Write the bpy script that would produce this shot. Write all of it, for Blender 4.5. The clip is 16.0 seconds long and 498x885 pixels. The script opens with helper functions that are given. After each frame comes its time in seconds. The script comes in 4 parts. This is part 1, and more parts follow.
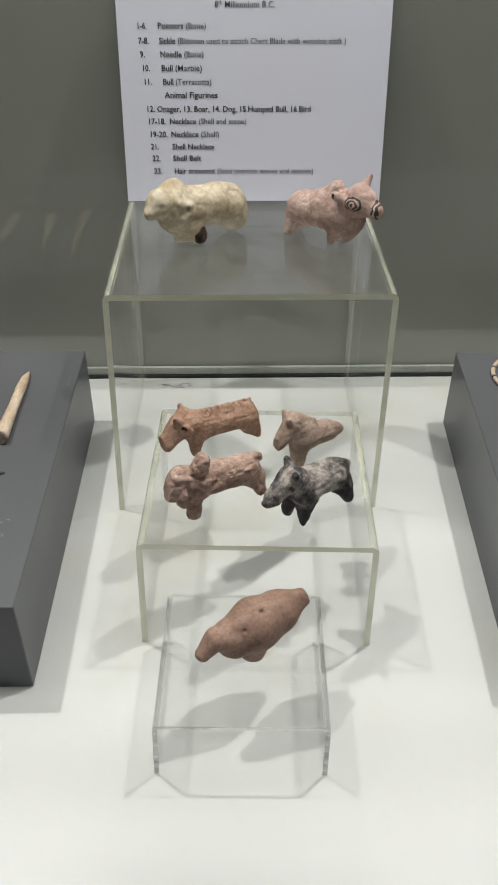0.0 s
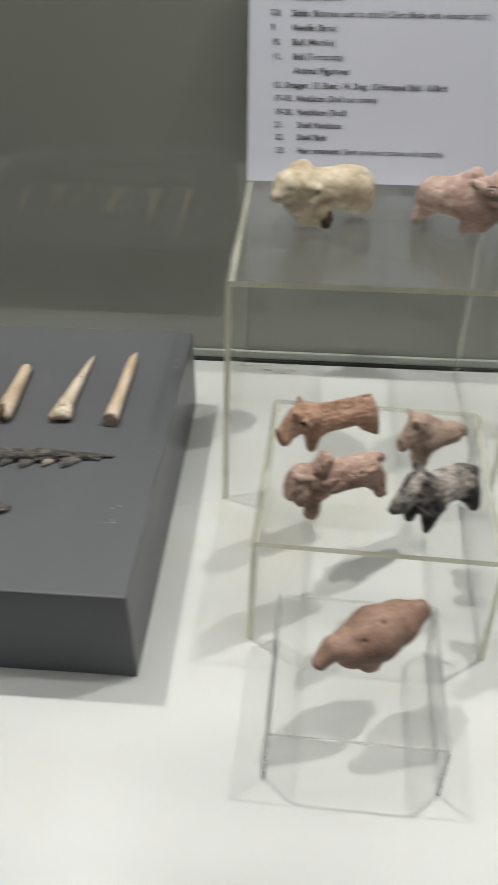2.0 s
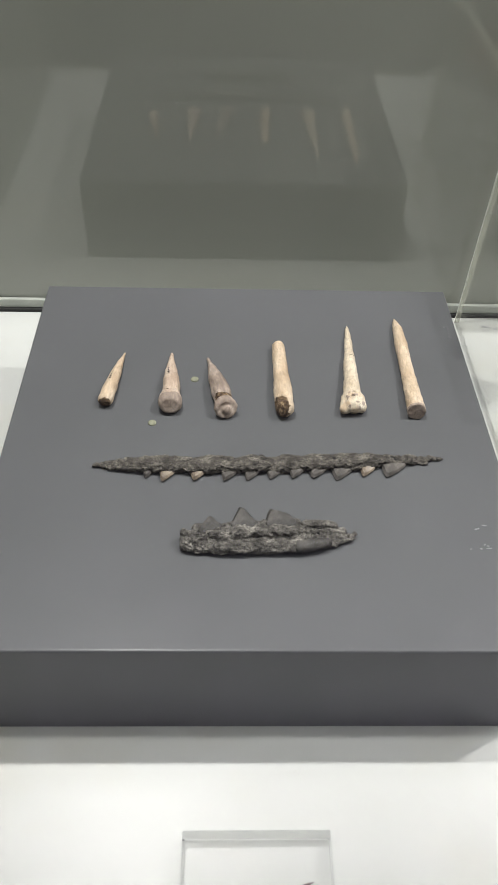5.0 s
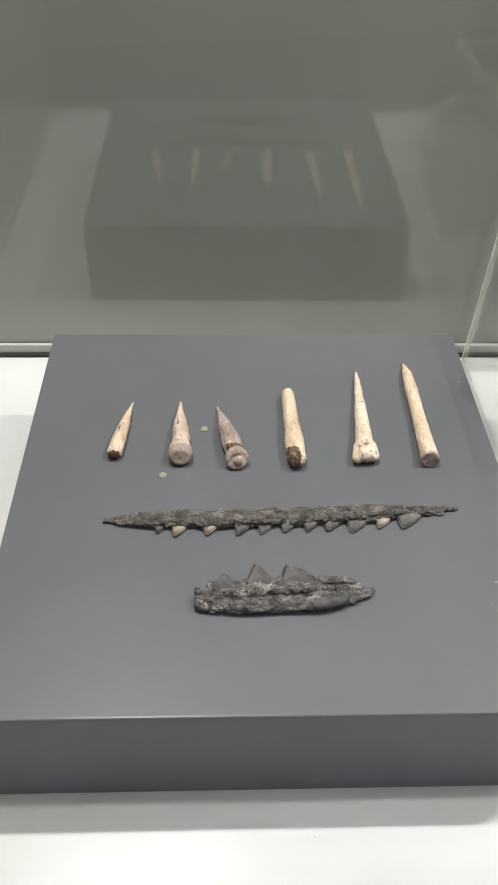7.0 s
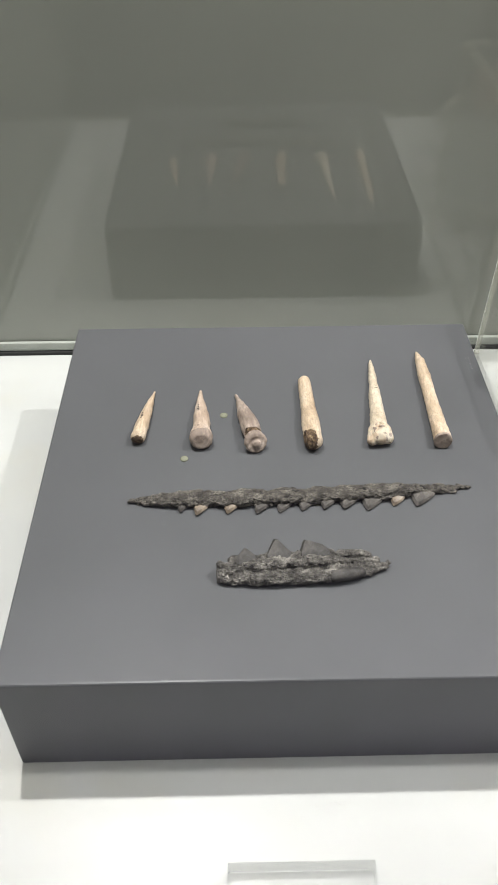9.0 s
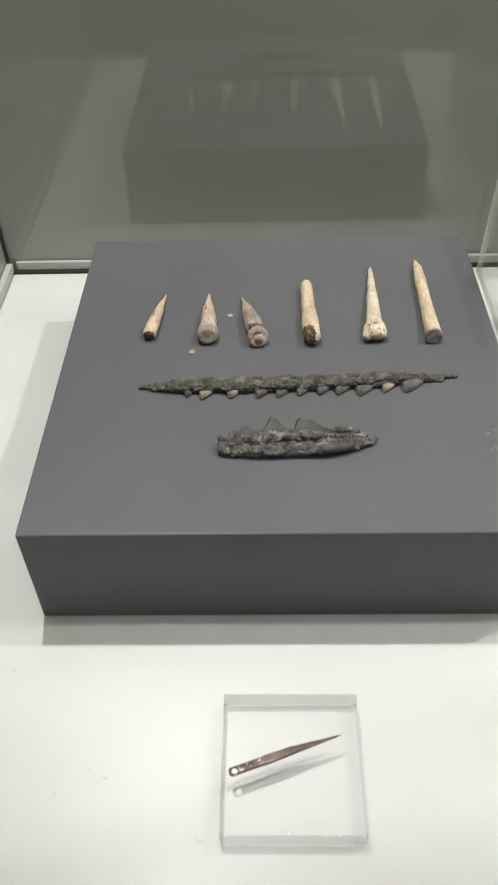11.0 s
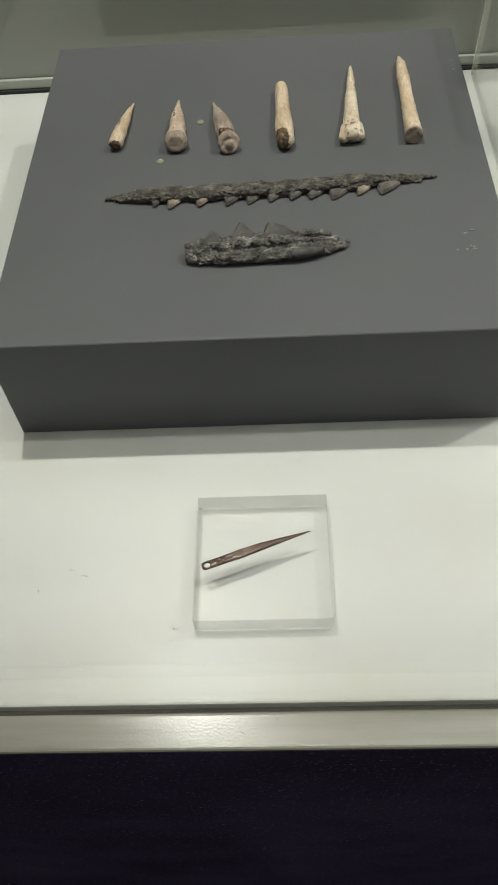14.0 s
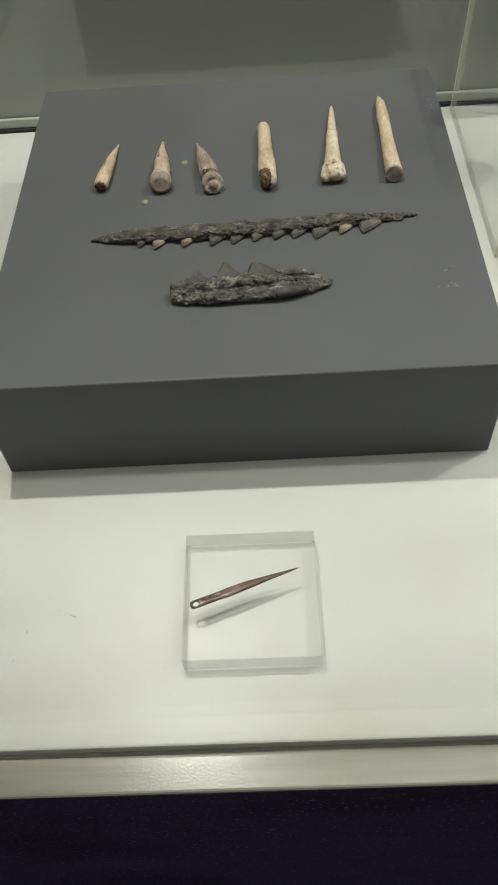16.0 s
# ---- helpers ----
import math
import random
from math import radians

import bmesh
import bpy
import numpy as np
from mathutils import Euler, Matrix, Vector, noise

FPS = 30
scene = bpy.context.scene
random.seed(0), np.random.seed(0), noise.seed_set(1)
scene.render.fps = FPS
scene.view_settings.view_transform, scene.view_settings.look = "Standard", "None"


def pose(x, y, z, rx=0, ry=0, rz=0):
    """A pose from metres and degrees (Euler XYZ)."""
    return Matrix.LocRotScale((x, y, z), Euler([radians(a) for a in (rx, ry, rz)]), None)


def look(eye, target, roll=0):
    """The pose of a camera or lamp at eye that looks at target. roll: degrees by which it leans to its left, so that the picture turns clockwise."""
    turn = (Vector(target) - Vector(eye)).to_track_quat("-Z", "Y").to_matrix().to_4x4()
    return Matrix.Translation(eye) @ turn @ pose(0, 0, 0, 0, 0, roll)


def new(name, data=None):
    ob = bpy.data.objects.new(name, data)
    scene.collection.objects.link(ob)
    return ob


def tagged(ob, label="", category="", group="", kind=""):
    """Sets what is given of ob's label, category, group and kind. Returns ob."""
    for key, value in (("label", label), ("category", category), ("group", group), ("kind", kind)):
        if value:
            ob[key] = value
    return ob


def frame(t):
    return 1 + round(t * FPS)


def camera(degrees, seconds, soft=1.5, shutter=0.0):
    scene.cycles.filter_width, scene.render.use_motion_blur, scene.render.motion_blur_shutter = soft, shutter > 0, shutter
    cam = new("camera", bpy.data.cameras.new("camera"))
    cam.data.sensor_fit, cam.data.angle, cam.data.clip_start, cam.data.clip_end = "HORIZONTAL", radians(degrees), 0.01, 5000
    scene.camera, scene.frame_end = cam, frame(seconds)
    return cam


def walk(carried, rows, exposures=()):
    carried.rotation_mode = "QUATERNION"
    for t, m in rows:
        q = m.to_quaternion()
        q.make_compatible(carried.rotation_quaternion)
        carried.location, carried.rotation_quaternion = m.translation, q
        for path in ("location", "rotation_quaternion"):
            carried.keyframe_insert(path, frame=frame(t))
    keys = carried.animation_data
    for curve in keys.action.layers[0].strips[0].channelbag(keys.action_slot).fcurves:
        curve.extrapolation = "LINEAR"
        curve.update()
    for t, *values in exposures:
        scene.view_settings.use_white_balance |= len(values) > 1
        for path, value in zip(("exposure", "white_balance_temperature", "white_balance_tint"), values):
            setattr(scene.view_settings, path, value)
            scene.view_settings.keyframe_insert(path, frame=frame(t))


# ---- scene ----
cam = camera(34.5, 16.0, soft=1.1, shutter=0.5)
PATH = [
    (0, (0.0061, 0.0123, 1.2858), (0.0368, 1.4061, 0.2288), 0.3),
    (0.5, (0.0105, 0.0201, 1.2814), (0.0201, 1.4009, 0.206), 0.0),
    (1, (0.0105, 0.0254, 1.284), (-0.0227, 1.3886, 0.1867), 0.2),
    (1.5, (0.0061, 0.0298, 1.284), (-0.035, 1.393, 0.1867), 0.2),
    (2, (-0.0315, 0.035, 1.284), (-0.1339, 1.3921, 0.1833), 0.1),
    (2.2, (-0.0674, 0.0411, 1.2814), (-0.224, 1.393, 0.1815), -0.2),
    (2.5, (-0.1724, 0.0683, 1.2805), (-0.35, 1.3895, 0.1465), 0.2),
    (2.6, (-0.1978, 0.0744, 1.2823), (-0.3885, 1.3956, 0.15), -0.2),
    (2.8, (-0.2371, 0.0936, 1.2726), (-0.4287, 1.4035, 0.129), -0.7),
    (3, (-0.2616, 0.1032, 1.263), (-0.4191, 1.4018, 0.1001), -1.5),
    (3.5, (-0.2774, 0.1138, 1.2569), (-0.2634, 1.386, 0.0546), -0.2),
    (4, (-0.28, 0.119, 1.2578), (-0.2214, 1.3641, 0.0292), 1.9),
    (4.5, (-0.2844, 0.1234, 1.2578), (-0.2293, 1.3676, 0.0284), 2.6),
    (5, (-0.2809, 0.1365, 1.2543), (-0.2293, 1.3746, 0.0188), 2.2),
    (7.5, (-0.2905, 0.1522, 1.2612), (-0.2328, 1.435, 0.0712), 1.5),
    (8, (-0.2896, 0.1435, 1.2612), (-0.2616, 1.4297, 0.0747), 0.7),
    (8.5, (-0.2861, 0.1321, 1.2612), (-0.2669, 1.4271, 0.0852), 0.1),
    (9, (-0.2905, 0.1278, 1.2595), (-0.2704, 1.4236, 0.0826), -0.3),
    (9.5, (-0.2923, 0.1269, 1.2569), (-0.2581, 1.4026, 0.059), -0.2),
    (12, (-0.2634, 0.0376, 1.2411), (-0.3675, 1.2075, -0.0556), -4.1),
    (12.5, (-0.2651, 0.0481, 1.2201), (-0.3745, 1.0736, -0.193), -5.2),
    (13, (-0.2651, 0.0525, 1.2201), (-0.357, 1.057, -0.2096), -5.7),
    (13.5, (-0.2599, 0.0516, 1.2254), (-0.3518, 1.0553, -0.2053), -6.2),
    (14, (-0.2494, 0.0481, 1.2306), (-0.336, 1.0579, -0.1956), -5.8),
    (14.5, (-0.2415, 0.0438, 1.235), (-0.3272, 1.064, -0.1842), -5.6),
    (15, (-0.2459, 0.0411, 1.2394), (-0.3194, 1.0797, -0.1668), -5.2),
    (15.5, (-0.2494, 0.0481, 1.2394), (-0.3264, 1.092, -0.1624), -5.4),
    (16, (-0.2467, 0.0525, 1.2376), (-0.3115, 1.1034, -0.1606), -5.5),
]
EXPOSURES = [(0.0, 0.10, 6500, 10), (2.0, 0.08, 6500, 10), (3.5, 0.45, 6450, 10), (5.0, 0.49, 6450, 11), (7.5, 0.66, 6450, 12), (9.5, 0.62, 6450, 11), (12.0, 0.10, 6650, 8),
             (12.8, -0.05, 6700, 6), (16.0, -0.04, 6850, 3)]
walk(cam, [(t, look(eye, target, roll)) for t, eye, target, roll in PATH], EXPOSURES)

# ---- measures of the showcase, metres ----
H = 0.85             # top of the white tray
BACK = 0.702         # face of the back panel
LEFT = -0.512        # face of the left panel
RIGHT = 0.92
BLOCK_H = 0.0757

# ---- light ----
world = bpy.data.worlds.new("gallery")
world.use_nodes = True
world.node_tree.nodes["Background"].inputs[0].default_value = (0.9, 0.95, 1.0, 1)
world.node_tree.nodes["Background"].inputs[1].default_value = 0.02
scene.world = world


def lamp(name, place, target, watts, size, colour=(1, 0.985, 0.955), kind="AREA"):
    data = bpy.data.lights.new(name, kind)
    data.energy, data.color = watts, colour
    data.shape, data.size = "DISK", size
    ob = new(name, data)
    ob.matrix_world = look(place, target)
    return ob


lamp("case_spot", (-0.445, 0.635, H + 1.25), (-0.43, 0.42, H), 7.4, 0.035)
lamp("case_spot", (0.455, 0.635, H + 1.25), (0.40, 0.42, H), 7.4, 0.035)
# Long soft overhead fill, unseen, added to lighten the shadows of the spots.
strip = lamp("case_fill", (0.1, 0.42, H + 1.25), (0.1, 0.42, H), 4.6, 1.2)
strip.data.shape, strip.data.size_y = "RECTANGLE", 0.05
# Wide dim fill added outside the case for room light; no such lamp is seen.
lamp("gallery_fill", (0.0, -1.2, 2.95), (0.0, -1.2, 0.0), 4.0, 1.6, (0.93, 0.97, 1.0))


# ---- materials ----
def node_material(name):
    m = bpy.data.materials.new(name)
    m.use_nodes = True
    nt = m.node_tree
    return m, nt, nt.nodes["Principled BSDF"]


def coords(nt, scale=1.0, kind="Object"):
    tc = nt.nodes.new("ShaderNodeTexCoord")
    mp = nt.nodes.new("ShaderNodeMapping")
    mp.inputs["Scale"].default_value = scale if isinstance(scale, tuple) else (scale, scale, scale)
    nt.links.new(tc.outputs[kind], mp.inputs[0])
    return mp.outputs[0]


def noise_tex(nt, vec, scale, detail=4.0, rough=0.55):
    n = nt.nodes.new("ShaderNodeTexNoise")
    n.inputs["Scale"].default_value, n.inputs["Detail"].default_value, n.inputs["Roughness"].default_value = scale, detail, rough
    nt.links.new(vec, n.inputs["Vector"])
    return n.outputs["Fac"]


def ramp(nt, fac, stops):
    r = nt.nodes.new("ShaderNodeValToRGB")
    el = r.color_ramp.elements
    while len(el) < len(stops):
        el.new(0.5)
    for e, (p, c) in zip(el, stops):
        e.position, e.color = p, (*c, 1) if len(c) == 3 else c
    nt.links.new(fac, r.inputs[0])
    return r.outputs[0]


def mix_col(nt, a, b, fac, mode="MIX"):
    m = nt.nodes.new("ShaderNodeMix")
    m.data_type, m.blend_type = "RGBA", mode
    for sock, v in ((m.inputs[0], fac), (m.inputs[6], a), (m.inputs[7], b)):
        if hasattr(v, "is_linked"):
            nt.links.new(v, sock)
        else:
            sock.default_value = v if not isinstance(v, tuple) else (*v, 1)
    return m.outputs[2]


def bump(nt, bsdf, fac, strength, dist):
    b = nt.nodes.new("ShaderNodeBump")
    b.inputs["Strength"].default_value, b.inputs["Distance"].default_value = strength, dist
    nt.links.new(fac, b.inputs["Height"])
    nt.links.new(b.outputs[0], bsdf.inputs["Normal"])


def two_scale(name, dark, mid, light, big, small, rough=0.6, relief=0.4, depth=0.0006, spots=None, spec=0.5, spot_at=0.62, stretch=1.0, grit=(0.72, 1.2)):
    """A surface that varies at two scales: broad stains and fine grain."""
    m, nt, b = node_material(name)
    v = coords(nt, (stretch, 1.0, 1.0))
    n1, n2 = noise_tex(nt, v, big, 3), noise_tex(nt, v, small, 6, 0.65)
    c = ramp(nt, n1, [(0.32, dark), (0.52, mid), (0.72, light)])
    g = ramp(nt, n2, [(0.32, (grit[0],) * 3), (0.68, (grit[1],) * 3)])
    c = mix_col(nt, c, g, 1.0, "MULTIPLY")
    if spots:
        n3 = noise_tex(nt, v, small * 0.45, 5, 0.6)
        c = mix_col(nt, c, spots, ramp(nt, n3, [(spot_at, (0, 0, 0)), (spot_at + 0.1, (1, 1, 1))]))
    nt.links.new(c, b.inputs["Base Color"])
    b.inputs["Roughness"].default_value, b.inputs["Specular IOR Level"].default_value = rough, spec
    bump(nt, b, n2, relief, depth)
    return m


def paint(name, colour, rough, grain=0.03, streak=(6.0, 6.0, 6.0), relief=0.06, spec=0.5, peel=420, dirt=(0.5, 0.5, 0.48), stain=0.0):
    """Sprayed or brushed paint: faint streaks, a few scuffs, orange peel."""
    m, nt, b = node_material(name)
    v = coords(nt, streak)
    n1 = noise_tex(nt, v, 1.0, 5, 0.6)
    lo = tuple(c * (1 - grain) for c in colour)
    hi = tuple(min(1, c * (1 + grain)) for c in colour)
    c = ramp(nt, n1, [(0.35, lo), (0.65, hi)])
    v2 = coords(nt)
    scuff = noise_tex(nt, v2, 38, 8, 0.7)
    c = mix_col(nt, c, tuple(x * y for x, y in zip(colour, dirt)), ramp(nt, scuff, [(0.71, (0, 0, 0)), (0.8, (0.35, 0.35, 0.35))]))
    if stain:
        blot = noise_tex(nt, v2, 7, 6, 0.62)
        c = mix_col(nt, c, (colour[0] * 0.90, colour[1] * 0.86, colour[2] * 0.76), ramp(nt, blot, [(0.52, (0, 0, 0)), (0.75, (stain,) * 3)]))
    nt.links.new(c, b.inputs["Base Color"])
    r = ramp(nt, n1, [(0.3, (rough * 0.8,) * 3), (0.7, (rough * 1.2,) * 3)])
    nt.links.new(r, b.inputs["Roughness"])
    b.inputs["Specular IOR Level"].default_value = spec
    bump(nt, b, noise_tex(nt, v2, peel, 2), relief, 0.0008)
    return m


M_TRAY = paint("white_gloss_paint", (0.605, 0.615, 0.594), 0.37, 0.05, (1.5, 14.0, 4.0), 0.10, spec=0.42, stain=0.8)
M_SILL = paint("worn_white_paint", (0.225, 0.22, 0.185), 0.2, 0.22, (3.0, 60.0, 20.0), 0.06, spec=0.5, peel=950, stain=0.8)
M_BLOCK = paint("slate_grey_paint", (0.101, 0.103, 0.108), 0.33, 0.07, (5.0, 5.0, 5.0), 0.05, spec=0.22, dirt=(1.6, 1.6, 1.6))
M_PANEL = paint("grey_green_panel", (0.298, 0.305, 0.272), 0.028, 0.06, (2.0, 2.0, 1.2), 0.0, spec=0.85)
M_RAIL = paint("pale_rail", (0.42, 0.44, 0.40), 0.3, 0.08, (30.0, 8.0, 8.0))
M_GAP = paint("black_seal", (0.02, 0.021, 0.02), 0.6)
M_CARCASS = two_scale("dark_purple_fabric", (0.13, 0.105, 0.18), (0.17, 0.14, 0.24), (0.22, 0.18, 0.29), 9, 900, 0.95, 0.6, 0.001, (0.60, 0.55, 0.67), 0.1, 0.59)
M_ROOM = paint("room_plaster", (0.30, 0.30, 0.29), 0.8)
M_TERRA = two_scale("terracotta", (0.25, 0.145, 0.098), (0.37, 0.225, 0.158), (0.48, 0.32, 0.24), 110, 620, 0.85, 0.7, 0.0008, (0.20, 0.115, 0.08), 0.2, 0.63)
M_TERRA_PALE = two_scale("pale_terracotta", (0.27, 0.17, 0.132), (0.39, 0.265, 0.212), (0.52, 0.385, 0.32), 110, 620, 0.85, 0.7, 0.0007, (0.22, 0.13, 0.10), 0.2, 0.62)
M_TERRA_TAN = two_scale("tan_terracotta", (0.28, 0.20, 0.155), (0.40, 0.295, 0.235), (0.50, 0.39, 0.32), 70, 520, 0.85, 0.5, 0.0006, (0.24, 0.16, 0.125), 0.2, 0.66)
M_PINK = two_scale("pink_terracotta", (0.33, 0.215, 0.175), (0.45, 0.315, 0.265), (0.58, 0.455, 0.395), 80, 500, 0.8, 0.4, 0.0005, (0.68, 0.58, 0.52), 0.2, 0.63)
M_BIRD = two_scale("brown_terracotta", (0.215, 0.13, 0.092), (0.295, 0.185, 0.138), (0.355, 0.235, 0.182), 50, 500, 0.7, 0.3, 0.0004, (0.18, 0.10, 0.075), 0.3, 0.68)


def smoked_clay(name):
    """Grey-buff clay that the fire has blackened on the head, the feet and the rump."""
    m, nt, b = node_material(name)
    v = coords(nt)
    n1, n2 = noise_tex(nt, v, 95, 6, 0.68), noise_tex(nt, v, 800, 5, 0.65)
    sep = nt.nodes.new("ShaderNodeSeparateXYZ")
    nt.links.new(v, sep.inputs[0])
    ends = ramp(nt, sep.outputs[0], [(0.0, (0.34, 0.34, 0.34)), (0.010, (0.62, 0.62, 0.62)), (0.021, (0.66, 0.66, 0.66)), (0.031, (0.22, 0.22, 0.22))])
    feet = ramp(nt, sep.outputs[2], [(0.014, (0.0, 0.0, 0.0)), (0.024, (1, 1, 1))])
    blotch = ramp(nt, n1, [(0.36, (0.02, 0.02, 0.02)), (0.64, (0.98, 0.98, 0.98))])
    k = mix_col(nt, mix_col(nt, ends, feet, 1.0, "MULTIPLY"), blotch, 0.42)
    c = ramp(nt, k, [(0.20, (0.022, 0.020, 0.021)), (0.36, (0.075, 0.068, 0.066)), (0.47, (0.21, 0.185, 0.168)), (0.6, (0.40, 0.355, 0.315))])
    c = mix_col(nt, c, ramp(nt, n2, [(0.3, (0.7, 0.7, 0.7)), (0.7, (1.2, 1.2, 1.2))]), 1.0, "MULTIPLY")
    nt.links.new(c, b.inputs["Base Color"])
    b.inputs["Roughness"].default_value, b.inputs["Specular IOR Level"].default_value = 0.75, 0.35
    bump(nt, b, n2, 0.8, 0.0008)
    return m


M_BLACK = smoked_clay("smoked_clay")
M_MARBLE = two_scale("yellowed_marble", (0.38, 0.295, 0.185), (0.54, 0.455, 0.325), (0.65, 0.58, 0.46), 55, 300, 0.45, 0.3, 0.0006, (0.34, 0.25, 0.14), 0.4, 0.63)
M_SCAR_SHADE = two_scale("dark_break_and_shade", (0.012, 0.008, 0.005), (0.05, 0.03, 0.018), (0.16, 0.095, 0.055), 340, 1100, 0.8, 1.0, 0.0015)
M_SLIP_SHADE = paint("black_slip_and_shade", (0.035, 0.03, 0.028), 0.7)
M_BONE = two_scale("old_bone", (0.42, 0.31, 0.21), (0.56, 0.44, 0.315), (0.68, 0.57, 0.445), 110, 700, 0.55, 0.5, 0.0005, (0.32, 0.22, 0.14), 0.4, 0.65, 0.35)
M_BONE_PALE = two_scale("pale_bone", (0.47, 0.38, 0.275), (0.60, 0.51, 0.39), (0.70, 0.63, 0.51), 110, 700, 0.55, 0.5, 0.0005, (0.36, 0.27, 0.18), 0.4, 0.64, 0.35)
M_BONE_PINK = two_scale("pinkish_bone", (0.38, 0.285, 0.215), (0.52, 0.41, 0.325), (0.64, 0.545, 0.455), 110, 700, 0.55, 0.5, 0.0005, (0.30, 0.21, 0.15), 0.4, 0.63, 0.35)
M_BONE_GREY = two_scale("greyed_bone", (0.215, 0.165, 0.135), (0.325, 0.262, 0.218), (0.46, 0.385, 0.33), 140, 600, 0.65, 0.5, 0.0006, (0.18, 0.13, 0.10), 0.3, 0.62, 0.3)
M_MARROW = two_scale("porous_bone_end", (0.03, 0.018, 0.01), (0.13, 0.08, 0.045), (0.40, 0.29, 0.17), 520, 1100, 0.85, 1.0, 0.0015)
M_BITUMEN = two_scale("bitumen", (0.05, 0.044, 0.038), (0.115, 0.104, 0.09), (0.23, 0.21, 0.18), 190, 800, 0.72, 1.0, 0.0024, (0.012, 0.011, 0.010), 0.4, 0.57, 0.7, (0.3, 1.75))
M_CRUST = two_scale("crusted_bitumen", (0.06, 0.056, 0.05), (0.135, 0.126, 0.114), (0.32, 0.30, 0.27), 170, 700, 0.75, 1.0, 0.0026, (0.016, 0.015, 0.014), 0.35, 0.58, 0.8, (0.35, 1.75))
M_CHERT = two_scale("grey_chert", (0.07, 0.065, 0.06), (0.115, 0.105, 0.097), (0.18, 0.165, 0.15), 200, 900, 0.7, 0.5, 0.0005, None, 0.2)
M_FLINT = two_scale("dark_flint", (0.042, 0.04, 0.038), (0.07, 0.066, 0.062), (0.115, 0.107, 0.10), 130, 600, 0.55, 0.4, 0.0005, None, 0.22)
M_CHERT_TAN = two_scale("tan_chert", (0.14, 0.11, 0.082), (0.225, 0.18, 0.135), (0.32, 0.27, 0.21), 120, 500, 0.45, 0.3, 0.0004)
M_NEEDLE = two_scale("polished_dark_bone", (0.045, 0.026, 0.018), (0.10, 0.06, 0.04), (0.20, 0.13, 0.095), 180, 1200, 0.24, 0.25, 0.0003, (0.05, 0.028, 0.02), 0.5, 0.62, 0.4)
M_PAPER = paint("label_paper", (0.66, 0.67, 0.76), 0.6, 0.01)
M_INK = paint("printing_ink", (0.03, 0.03, 0.035), 0.7)
M_BEAD = two_scale("shell_beads", (0.45, 0.33, 0.24), (0.58, 0.47, 0.36), (0.70, 0.62, 0.52), 60, 500, 0.5)
M_BEAD_DARK = two_scale("stone_beads", (0.04, 0.03, 0.025), (0.08, 0.05, 0.04), (0.14, 0.1, 0.08), 60, 500, 0.35)
M_DUST = paint("grey_dust", (0.20, 0.185, 0.17), 0.9)
M_CHALK = paint("chalky_scratch", (0.24, 0.24, 0.25), 0.8)
M_SCUFF = paint("grey_scuff", (0.36, 0.37, 0.40), 0.7)


def sheet_clear(name, tint, base, dust=0.0, veil_colour=(0.82, 0.83, 0.78)):
    """Clear sheet: light passes straight on, Fresnel gives the gloss; a diffuse veil serves for dust, fine scratches
    and the painted glow of bends.
    """
    m = bpy.data.materials.new(name)
    m.use_nodes = True
    nt = m.node_tree
    nt.nodes.remove(nt.nodes["Principled BSDF"])
    tr, gl, mx, lw, df, veil = (nt.nodes.new(k) for k in ("ShaderNodeBsdfTransparent", "ShaderNodeBsdfGlossy", "ShaderNodeMixShader", "ShaderNodeLayerWeight",
                                                          "ShaderNodeBsdfDiffuse", "ShaderNodeMixShader"))
    tr.inputs[0].default_value, gl.inputs[0].default_value, df.inputs[0].default_value = (*tint, 1), (1, 1, 1, 1), (*veil_colour, 1)
    gl.inputs["Roughness"].default_value, lw.inputs["Blend"].default_value = 0.02, 0.5
    pw, ma = nt.nodes.new("ShaderNodeMath"), nt.nodes.new("ShaderNodeMath")
    pw.operation, ma.operation = "POWER", "MULTIPLY_ADD"
    pw.inputs[1].default_value, ma.inputs[1].default_value, ma.inputs[2].default_value = 5.0, 1.0 - base, base
    smear = noise_tex(nt, coords(nt, (3.0, 1.0, 1.0)), 16, 5, 0.6)
    nt.links.new(ramp(nt, smear, [(0.3, (dust * 0.6,) * 3), (0.7, (dust * 1.4,) * 3)]), veil.inputs[0])
    nt.links.new(tr.outputs[0], veil.inputs[1])
    nt.links.new(df.outputs[0], veil.inputs[2])
    nt.links.new(lw.outputs["Facing"], pw.inputs[0])
    nt.links.new(pw.outputs[0], ma.inputs[0])
    nt.links.new(ma.outputs[0], mx.inputs[0])
    nt.links.new(veil.outputs[0], mx.inputs[1])
    nt.links.new(gl.outputs[0], mx.inputs[2])
    nt.links.new(mx.outputs[0], nt.nodes["Material Output"].inputs[0])
    return m


M_ACRYLIC = sheet_clear("acrylic_face", (0.997, 0.998, 0.996), 0.014, 0.022)
M_CLEAR_TOP = sheet_clear("slab_face", (1.0, 1.0, 1.0), 0.014)
# On the bends the pale veil paints in the light that collects there.
M_BEND_GLOW = sheet_clear("acrylic_bend_glow", (0.93, 0.94, 0.88), 0.14, 0.30, (0.93, 0.93, 0.76))
M_BEND_CLEAR = sheet_clear("colourless_bend", (0.93, 0.94, 0.93), 0.14, 0.16, (0.9, 0.91, 0.9))
M_PANE = sheet_clear("glass_face", (0.985, 0.99, 0.985), 0.015)
M_EDGE, _nt, _b = node_material("acrylic_edge")
_b.inputs["Base Color"].default_value = (0.80, 0.82, 0.62, 1)
_b.inputs["Transmission Weight"].default_value, _b.inputs["Roughness"].default_value, _b.inputs["IOR"].default_value = 0.2, 0.15, 1.49
